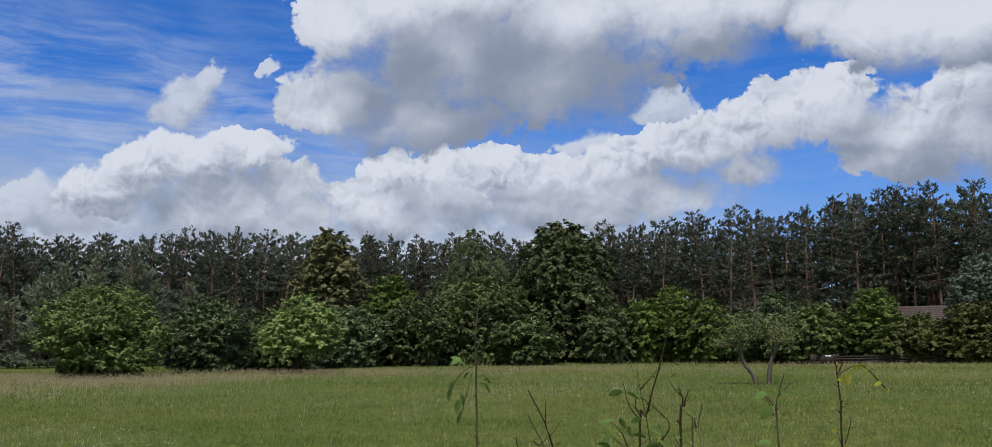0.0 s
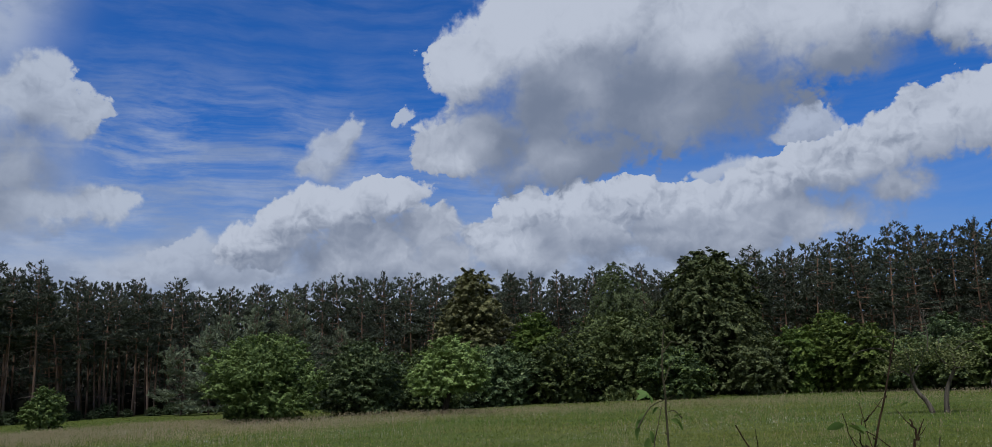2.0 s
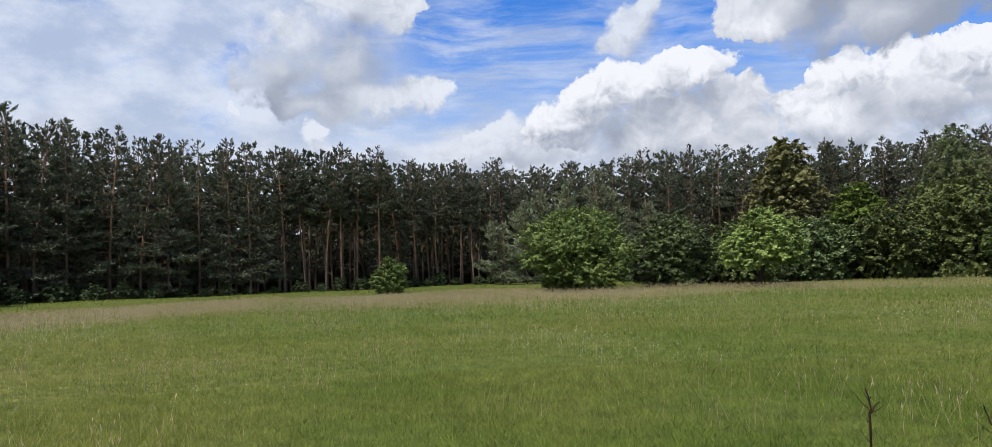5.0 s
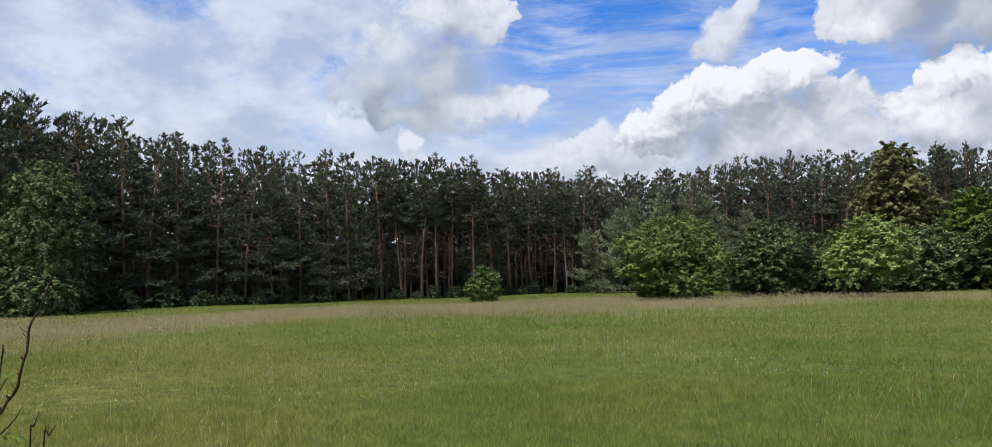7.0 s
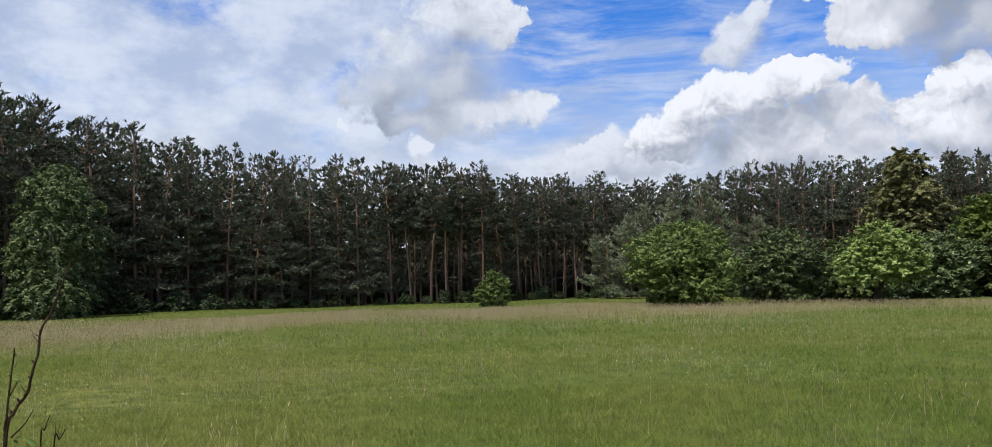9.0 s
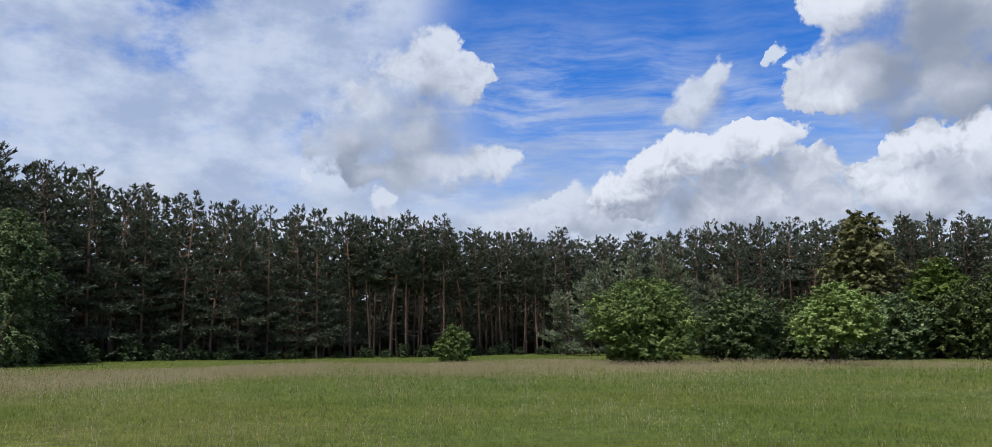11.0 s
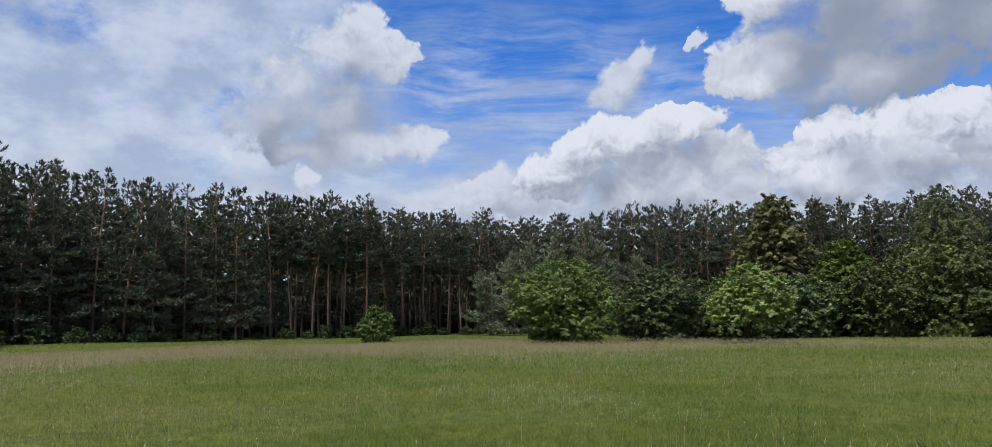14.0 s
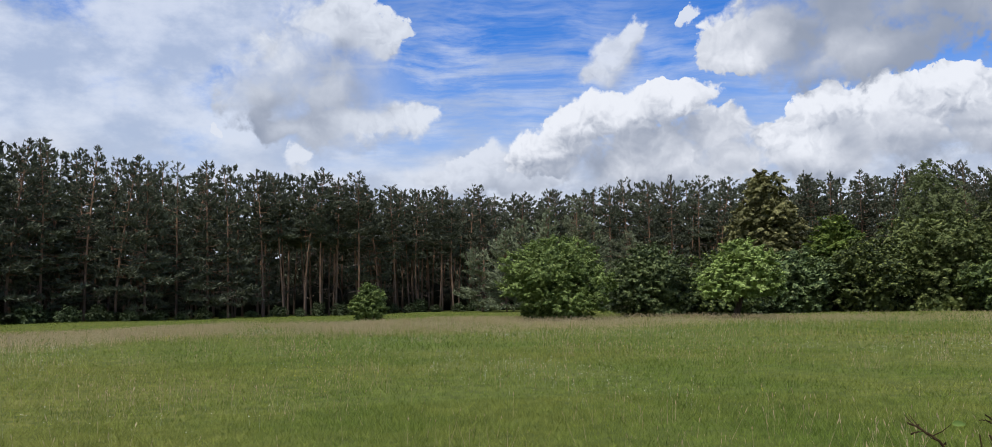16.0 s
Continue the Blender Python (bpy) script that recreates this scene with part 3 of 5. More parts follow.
# ---------------------------------------------------------------- trees
def pine_arrays(rng, height, crown_from, reach, tufts, gap=0.72, whorl=5, skirt=0.0, needles_long=0.42, each=9, twigs=17, wide=0.145, blunt=0.66, trunk_thick=0.145):
    """Trunk, limbs, dead twigs and needle shoots of a Scots pine: layered pads of short upturned shoots."""
    trunk, wood, dead, green = Pile(), Pile(), Pile(), Pile()
    bend = rng.normal(0, 0.5, 2)
    zs = np.linspace(0, height * 0.98, 10)

    def centre(z):
        s = z / height
        return np.stack([bend[0] * s * s * 1.6 + 0.14 * np.sin(5 * s + bend[1]), bend[1] * s * s * 1.6 + 0.14 * np.sin(4 * s + bend[0]), z], -1)

    trunk.add(*tube(centre(zs), trunk_thick * (1 - zs / height) ** 0.8 * (height / 17) + 0.02, 7))
    low = height * crown_from
    places, outs = [], []
    z = low
    side_of = rng.uniform(0, 6.28)
    while z < height - 0.12:
        up = (z - low) / (height - low)
        wave = 1 + 0.22 * math.sin(z * 1.9 + bend[0] * 9) + 0.12 * math.sin(z * 4.3 + bend[1] * 7)
        for k in range(whorl):
            if rng.uniform() < 0.05 + 0.30 * (1 - up) ** 2.0 * (1 - 0.6 * skirt):
                continue
            turn = 2 * math.pi * (k + rng.uniform(-0.4, 0.4)) / whorl + 2.1 * z
            heavy = 1 + 0.18 * math.cos(turn - side_of)
            length = reach * (1.02 - up) ** blunt * (0.5 + 0.5 * min(1.0, up * 4.0 + skirt)) * wave * heavy * rng.uniform(0.55, 1.22) + 0.04
            lift = -0.18 + 0.62 * up ** 1.6 + rng.normal(0, 0.12)
            out = np.array([math.cos(turn), math.sin(turn), 0.0])
            share = np.linspace(0, 1, 4)
            line = centre(np.full(4, z + rng.normal(0, 0.12))) + share[:, None] * length * out + np.outer(share * lift * length + 0.20 * length * share ** 2.5, [0, 0, 1])
            wood.add(*tube(line, np.linspace(0.038, 0.007, 4) * (0.5 + 0.25 * length), 3))
            n = max(2, int(tufts * (length / reach) ** 1.35 * rng.uniform(0.8, 1.2)))
            at = rng.uniform(0.28, 1.02, n) ** 0.62
            base = np.stack([np.interp(at, share, line[:, k2]) for k2 in range(3)], -1)
            fan = 0.42 * length * np.clip(at * (1.22 - at) * 2.4, 0.10, 1)[:, None]
            sideways = np.array([-out[1], out[0], 0.0])
            across = rng.uniform(-1, 1, (n, 1))
            base = base + sideways * across * fan + np.array([0, 0, 1.0]) * (rng.normal(0.03, 0.05, (n, 1)) - 0.10 * np.abs(across))
            places.append(base)
            outs.append(out * 0.75 + sideways * across * 0.55 + np.array([0, 0, 0.45 + 0.9 * up ** 2]) + rng.normal(0, 0.22, (n, 3)))
        z += gap * (1 - 0.42 * up) * rng.uniform(0.7, 1.3)
    tip = centre(np.linspace(height * 0.955, height * 1.0, 5))
    places.append(tip + rng.normal(0, 0.03, (5, 3)))
    outs.append(np.tile([[0, 0, 1.0]], (5, 1)) + rng.normal(0, 0.25, (5, 3)))
    at, aim = np.concatenate(places), unit(np.concatenate(outs))
    # each shoot: needles set round a short axis, pointing forwards and outwards
    m = len(at) * each
    axis = np.repeat(aim, each, 0)
    long = needles_long * rng.uniform(0.6, 1.25, (m, 1)) * np.repeat(rng.uniform(0.8, 1.3, (len(at), 1)) * (1 - 0.30 * np.clip((at[:, 2:] - low) / (height - low), 0, 1) ** 2), each, 0)
    ray = unit(np.cross(axis, rng.normal(0, 1, (m, 3))))
    root = np.repeat(at, each, 0) + axis * long * rng.uniform(-0.5, 0.4, (m, 1))
    point = root + axis * long * rng.uniform(0.35, 0.9, (m, 1)) + ray * long * rng.uniform(0.25, 0.75, (m, 1))
    across = unit(np.cross(point - root, rng.normal(0, 1, (m, 3)) + [0, 0, 0.6])) * long * wide
    green.add(np.stack([root - across, point, root + across], 1).reshape(-1, 3), np.arange(3 * m).reshape(-1, 3))
    for i in range(int(twigs * max(crown_from, 0.5) / 0.5)):
        z = rng.uniform(0.10 * height, max(0.55 * height, low * 1.15))
        turn, length = rng.uniform(0, 2 * math.pi), rng.uniform(0.8, 2.4)
        out = np.array([math.cos(turn), math.sin(turn), rng.uniform(-0.35, 0.12)])
        line = centre(np.full(4, z)) + np.linspace(0, 1, 4)[:, None] * out * length + np.outer([0, 0.02, 0.0, -0.12], [0, 0, length])
        dead.add(*tube(line, [0.022, 0.016, 0.011, 0.004], 3))
        for k in range(4):
            q = line[1] + (line[3] - line[1]) * rng.uniform(0, 1)
            r = q + rng.normal(0, 0.34, 3)
            dead.add(*tube([q, (q + r) / 2 + rng.normal(0, 0.04, 3), r], [0.012, 0.010, 0.004], 3))
    return trunk, wood, dead, green


def pine(rng, name, needles, label, height, **shape):
    thing = new(name)
    trunk, wood, dead, green = pine_arrays(rng, height, **shape)
    part("trunk", *trunk.arrays(), PINE_BARK, thing, smooth=True)
    tagged(part("branchwork", *wood.arrays(), PINE_BARK, thing), kind="stuff")
    tagged(part("dead_wood", *dead.arrays(), DEAD_TWIGS, thing, "bare brown dead twigs"), kind="stuff")
    part("crown", *green.arrays(), needles, thing, "dark blue-green needle tufts in layered pads")
    return tagged(thing, label, "tree", "pines at the edge of the wood")


# the edge of the wood by bearing: distance and height of the pines
EDGE_BEARING = [-36, -25, -20, -15, -8, 0, 8, 20, 28, 36, 42, 50, 57, 65, 74]
EDGE_DISTANCE = [104, 106, 108, 109, 111, 115, 118, 119, 110, 101, 96, 93, 90, 85, 80]
EDGE_HEIGHT = [17.4, 19.2, 18.2, 17.2, 16.8, 16.5, 16.8, 17.0, 15.0, 15.4, 16.2, 16.2, 17.9, 20.6, 22.0]


def wood_row(row, rng, spacing):
    """Places, heights and turns of one row of the wood."""
    bearing = 73.0 + rng.uniform(0, 2)
    while bearing > -35.0:
        d = float(np.interp(bearing, EDGE_BEARING, EDGE_DISTANCE)) + row * 4.2 + rng.normal(0, 1.1)
        h = float(np.interp(bearing, EDGE_BEARING, EDGE_HEIGHT)) * (0.985 + 0.035 * float(np.clip(rng.normal(), -1.6, 1.3)))
        yield bearing, d, h + row * 0.06
        close = 0.74 if 28.0 < bearing < 43.0 else 1.0
        bearing -= math.degrees(close * spacing * rng.uniform(0.75, 1.25) / d)


def is_skirted(bearing, rng):
    """Branches reach to the ground along the open side of the wood, less where it is tall and bare."""
    return rng.uniform(0, 1) < np.interp(bearing, [-36, 0, 24, 30, 42, 46, 74], [0.25, 0.3, 0.45, 0.10, 0.18, 0.92, 0.88])


def build_wood():
    rng = np.random.default_rng(5)
    label_tall = "tall Scots pine with a bare trunk and dark crown"
    label_full = "Scots pine at the wood's edge, branched almost to the ground"
    tall = [pine(rng, "pine_tree", NEEDLES, label_tall, 17.0, crown_from=c, reach=r, tufts=23, gap=0.92, blunt=k) for c, r, k in ((0.34, 3.0, 0.56), (0.40, 2.8, 0.48), (0.28, 3.1, 0.62), (0.45, 2.9, 0.52), (0.36, 2.8, 0.68))]
    full = [pine(rng, "pine_tree", NEEDLES, label_full, 17.0, crown_from=c, reach=r, tufts=27, gap=1.0, skirt=0.5, blunt=k) for c, r, k in ((0.06, 3.5, 0.62), (0.15, 3.2, 0.54), (0.20, 3.4, 0.70), (0.10, 3.1, 0.58))]
    bare = [pine(rng, "pine_tree", NEEDLES, "tall thin Scots pine with a long bare reddish trunk", 17.0, crown_from=c, reach=r, tufts=24, gap=0.86, blunt=k, trunk_thick=0.125) for c, r, k in ((0.48, 2.7, 0.52), (0.53, 2.5, 0.60), (0.57, 2.8, 0.46))]
    stands = {ob.name: [] for ob in tall + full + bare}
    for row in range(2):
        for bearing, d, h in wood_row(row, rng, (2.9, 2.8)[row]):
            kinds = full if is_skirted(bearing, rng) else bare if rng.uniform() < np.interp(bearing, [-36, -6, 4, 26, 29, 41, 45, 74], [0.6, 0.6, 0.2, 0.2, 0.95, 0.9, 0.25, 0.2]) else tall
            first = min(kinds, key=lambda ob: len(stands[ob.name]) + rng.uniform(0, 2.5))
            x, y, z = spot(bearing, d)
            s = h / 17.0
            stands[first.name].append(Matrix.LocRotScale((x, y, z - 0.05), Euler((rng.normal(0, 0.025), rng.normal(0, 0.025), rng.uniform(0, 6.28))), (s * rng.uniform(0.9, 1.15),) * 2 + (s,)))
    for first in tall + full + bare:
        places = stands[first.name]
        for m in places[1:]:
            copy_thing(first, m)
        first.matrix_basis = places[0]
    # the depth of the wood behind
    kinds = [pine_arrays(rng, 17.0, crown_from=c, reach=3.0, tufts=10, gap=0.95, skirt=0.6, needles_long=0.62, each=3, twigs=0, wide=0.32, blunt=k) for c, k in ((0.52, 0.50), (0.46, 0.60), (0.30, 0.52), (0.03, 0.55))]
    piles = {"wood": Pile(), "green": Pile(), "thicket": Pile()}
    for row in range(2, 7):
        for bearing, d, h in wood_row(row, rng, 3.6 if row < 5 else 3.4):
            trunk, wood, dead, green = kinds[int(rng.integers(2)) + (0 if row < 5 else 2)]
            h *= 1.0 if row < 5 else 0.9
            x, y, z = spot(bearing, d)
            a, s = rng.uniform(0, 6.28), h / 17.0
            turn = np.array([[math.cos(a), -math.sin(a), 0], [math.sin(a), math.cos(a), 0], [0, 0, 1]]) * s
            for pile, sources in (("wood", (trunk,)), ("green", (green,))):
                for source in sources:
                    v, faces = source.arrays()
                    v = v @ turn.T + [x, y, z]
                    start = piles[pile].count
                    piles[pile].add(v, faces[0])
                    for more in faces[1:]:
                        (piles[pile].tris if more.shape[1] == 3 else piles[pile].quads).append(more + start)
    # bumpy near-black sheets that close the wood far in; its shade is their colour
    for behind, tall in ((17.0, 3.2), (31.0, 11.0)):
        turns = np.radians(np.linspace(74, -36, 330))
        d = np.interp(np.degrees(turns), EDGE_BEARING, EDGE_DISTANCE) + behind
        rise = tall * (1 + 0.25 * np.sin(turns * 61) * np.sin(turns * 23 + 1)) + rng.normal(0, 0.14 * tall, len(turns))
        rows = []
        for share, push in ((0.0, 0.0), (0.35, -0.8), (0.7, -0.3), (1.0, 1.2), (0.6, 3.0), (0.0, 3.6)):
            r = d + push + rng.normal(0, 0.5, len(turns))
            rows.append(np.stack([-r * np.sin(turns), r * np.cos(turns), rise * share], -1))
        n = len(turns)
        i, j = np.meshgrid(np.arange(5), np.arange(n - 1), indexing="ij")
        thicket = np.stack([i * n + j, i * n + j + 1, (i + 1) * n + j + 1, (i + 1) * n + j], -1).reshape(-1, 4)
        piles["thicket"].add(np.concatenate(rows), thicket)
    deep = new("pine_wood")
    part("trunks", *piles["wood"].arrays(), PINE_BARK, deep)
    part("crowns", *piles["green"].arrays(), NEEDLES, deep)
    part("thicket", *piles["thicket"].arrays(), DEEP_SHADE, deep)
    tagged(deep, "dense dark pine wood behind the front trees", "woodland", kind="stuff")


def crown_profile(kind, s):
    """Half width of a crown, 0 to 1, at the share s of its height."""
    if kind == "ball":
        return np.sqrt(np.clip(1 - (np.abs(s - 0.40) / np.where(s > 0.40, 0.61, 0.47)) ** 2.3, 0, 1))
    if kind == "egg":
        return np.sqrt(np.clip(1 - (np.abs(s - 0.42) / 0.585) ** 2.2, 0, 1))
    if kind == "dome":
        return np.clip(1.0 - s ** 3.0, 0, 1) ** 0.6 * (0.86 + 0.14 * np.clip(s / 0.3, 0, 1))
    if kind == "tall":
        return np.clip(1.0 - s ** 2.3, 0, 1) ** 0.62 * (0.80 + 0.20 * np.clip(s / 0.3, 0, 1))
    if kind == "umbrella":
        return np.clip(1.04 - s, 0, 1) ** 0.62 * (0.80 + 0.20 * np.clip(s / 0.15, 0, 1))
    return np.clip(1.0 - np.clip((s - 0.25) / 0.76, 0, 1) ** 2.2, 0, 1) ** 0.55 * (0.84 + 0.16 * np.clip(s / 0.3, 0, 1))


def crown_lobes(rng, kind, width, depth, clear, height, rough):
    """The swellings that make up a crown: a core and rings of rounded boughs, low to high."""
    layers = max(3, int(round((height - clear) / (0.20 * width + 0.45))) + 1)
    lobes = []
    for i in range(layers):
        s = (i + 0.55) / (layers + 0.05)
        half = float(crown_profile(kind, np.array([s]))[0])
        z = clear + (height - clear) * s
        tall = (height - clear) / layers * 0.78
        lobes.append((0, 0, z, 0.62 * half * width / 2, 0.62 * half * depth / 2, tall))
        ring = max(4, int(5 + 2.5 * half))
        start = rng.uniform(0, 6.28)
        for k in range(ring):
            a = start + 2 * math.pi * (k + rng.uniform(-0.3, 0.3)) / ring
            grow = rng.uniform(1 - 1.2 * rough, 1 + 0.9 * rough)
            r = half * grow
            size = rng.uniform(0.34, 0.50)
            lobes.append((math.cos(a) * r * (1 - size) * width / 2, math.sin(a) * r * (1 - size) * depth / 2, z + rng.normal(0, 0.28) * tall,
                          r * size * width / 2 * 1.05, r * size * depth / 2 * 1.05, tall * rng.uniform(0.75, 1.1)))
    lobes = np.array(lobes)
    # the crown keeps its height
    lobes[:, 2] += np.minimum(0, height - (lobes[:, 2] + lobes[:, 5]))
    return lobes


def crown_places(rng, lobes, clear, spacing, leaves, rise, droop, inner, base):
    """Leaf places, facings and sizes: fans of leafy twigs over the boughs, and a sparser inside."""
    tries = 9000
    c, r = lobes[:, :3], lobes[:, 3:]
    share = r[:, 0] * r[:, 1] + r[:, 0] * r[:, 2]
    pick = rng.choice(len(lobes), tries, p=share / share.sum())
    way = on_sphere(tries, rng)
    at = c[pick] + way * r[pick] * rng.uniform(0.86, 1.04, (tries, 1))
    inside = np.zeros(tries, bool)
    for k in range(len(lobes)):
        q = np.linalg.norm((at - c[k]) / r[k], axis=1)
        inside |= (q < 0.86) & (pick != k)
    keep = ~inside & (at[:, 2] > max(0.15, clear - 0.3)) & (way[:, 2] > -0.75)
    at, way = at[keep], way[keep]
    chosen = []
    cells = {}
    for i, p in enumerate(at):
        key = tuple((p // spacing).astype(int))
        near = [j for dx in (-1, 0, 1) for dy in (-1, 0, 1) for dz in (-1, 0, 1) for j in cells.get((key[0] + dx, key[1] + dy, key[2] + dz), ())]
        if all(((at[j] - p) ** 2).sum() > (0.72 * spacing) ** 2 for j in near):
            cells.setdefault(key, []).append(i)
            chosen.append(i)
    hub, out = at[chosen], way[chosen]
    # leafy twigs fan out from each bough end and sag towards their tips
    twigs = 6
    aim = np.repeat(unit(out * [1, 1, 0.7] + [0, 0, rise]), twigs, 0) + rng.normal(0, 0.55, (len(hub) * twigs, 3)) * [1, 1, 0.6]
    aim = unit(aim) * (spacing * rng.uniform(0.45, 1.35, (len(aim), 1)))
    pick = rng.integers(0, len(aim), leaves)
    u = rng.uniform(0, 1, (leaves, 1)) ** 0.8
    places = hub[pick // twigs] + aim[pick] * (u - 0.25) + np.array([0, 0, -droop * spacing]) * u ** 2 + rng.normal(0, 0.075 * spacing, (leaves, 3)) * [1, 1, 0.6]
    facing = unit(out[pick // twigs] * 0.55 + unit(aim[pick]) * 0.2 * droop + [0, 0, 1.0])
    size = np.ones(leaves)
    n = int(leaves * inner)
    pick = rng.choice(len(lobes), n, p=share / share.sum())
    deep = c[pick] + on_sphere(n, rng) * r[pick] * rng.uniform(0.35, 0.80, (n, 1))
    places, facing, size = np.concatenate([places, deep]), np.concatenate([facing, on_sphere(n, rng)]), np.concatenate([size, np.full(n, 2.0)])
    low = places[:, 2] > max(0.05, clear - 0.45)
    places, facing, size = places[low], facing[low], size[low]
    if base:
        m = int(110 * base * base) + 60
        foot = on_sphere(m, rng) * rng.uniform(0.5, 1.0, (m, 1)) * [base, base, 0.8 + clear]
        foot[:, 2] = np.abs(foot[:, 2])
        places, facing, size = np.concatenate([places, foot]), np.concatenate([facing, on_sphere(m, rng)]), np.concatenate([size, np.full(m, 2.2)])
    return places, facing, size, hub


def limb_to(rng, root, end, thick, fork=0.35):
    """A limb from a trunk's head to a place inside the crown."""
    end = np.array(end)
    mid = root + (end - root) * fork + [rng.normal(0, 0.12), rng.normal(0, 0.12), 0.12 * np.linalg.norm(end - root)]
    line = curve_through([root, mid, end], 5)
    return tube(line, np.linspace(thick, thick * 0.18, len(line)), 5)


def leafy(name, label, category, bearing, distance, width, height, leaf, size, leaves, seed, kind="bush", depth=None, clear=0.0, stems=5, trunk=0.10,
          bark_of=None, spacing=0.8, rise=0.5, droop=0.25, base=0.34, group="", lean=0.0, rough=0.22, inner=0.16, long=1.5):
    """A bush or broad-leaved tree: stems or one trunk with limbs, and a crown of many leaves."""
    rng = np.random.default_rng(seed)
    thing = new(name)
    x, y, z = spot(bearing, distance)
    thing.matrix_basis = pose(x, y, z, 0, 0, bearing)
    lobes = crown_lobes(rng, kind, width - 0.8 * spacing, (depth or width) - 0.8 * spacing, clear, height - 0.55 * spacing, rough)
    lobes[:, 0] += lean
    places, facing, scale, hub = crown_places(rng, lobes, clear, spacing, leaves, rise, droop, inner, base * width)
    v, f = leaf_quads(places, facing, size * scale, rng, long)
    ends = hub[rng.integers(0, len(hub), 9)] * [0.8, 0.8, 0.96]
    if stems == 1:
        head = np.array([lean, 0, max(clear + 0.1 * height, 0.3 * height)])
        line = curve_through([(-lean, 0, -0.1), (-lean * 0.1 + 0.05, 0.03, head[2] * 0.35), head], 5)
        part("trunk", *tube(line, np.linspace(trunk * 1.25, trunk * 0.8, len(line)), 8), bark_of or BARK, thing, smooth=True)
        for end in ends:
            part("limb", *limb_to(rng, head, end, trunk * 0.55), bark_of or BARK, thing, smooth=True)
    else:
        for i in range(stems):
            a = 2 * math.pi * i / stems + rng.uniform(-0.3, 0.3)
            foot = np.array([math.cos(a) * 0.09 * width, math.sin(a) * 0.09 * width, -0.1])
            part("stem", *limb_to(rng, foot, ends[i], trunk * 0.6), bark_of or BARK, thing, smooth=True)
    part("crown", v, f, leaf, thing)
    return tagged(thing, label, category, group)


build_wood()


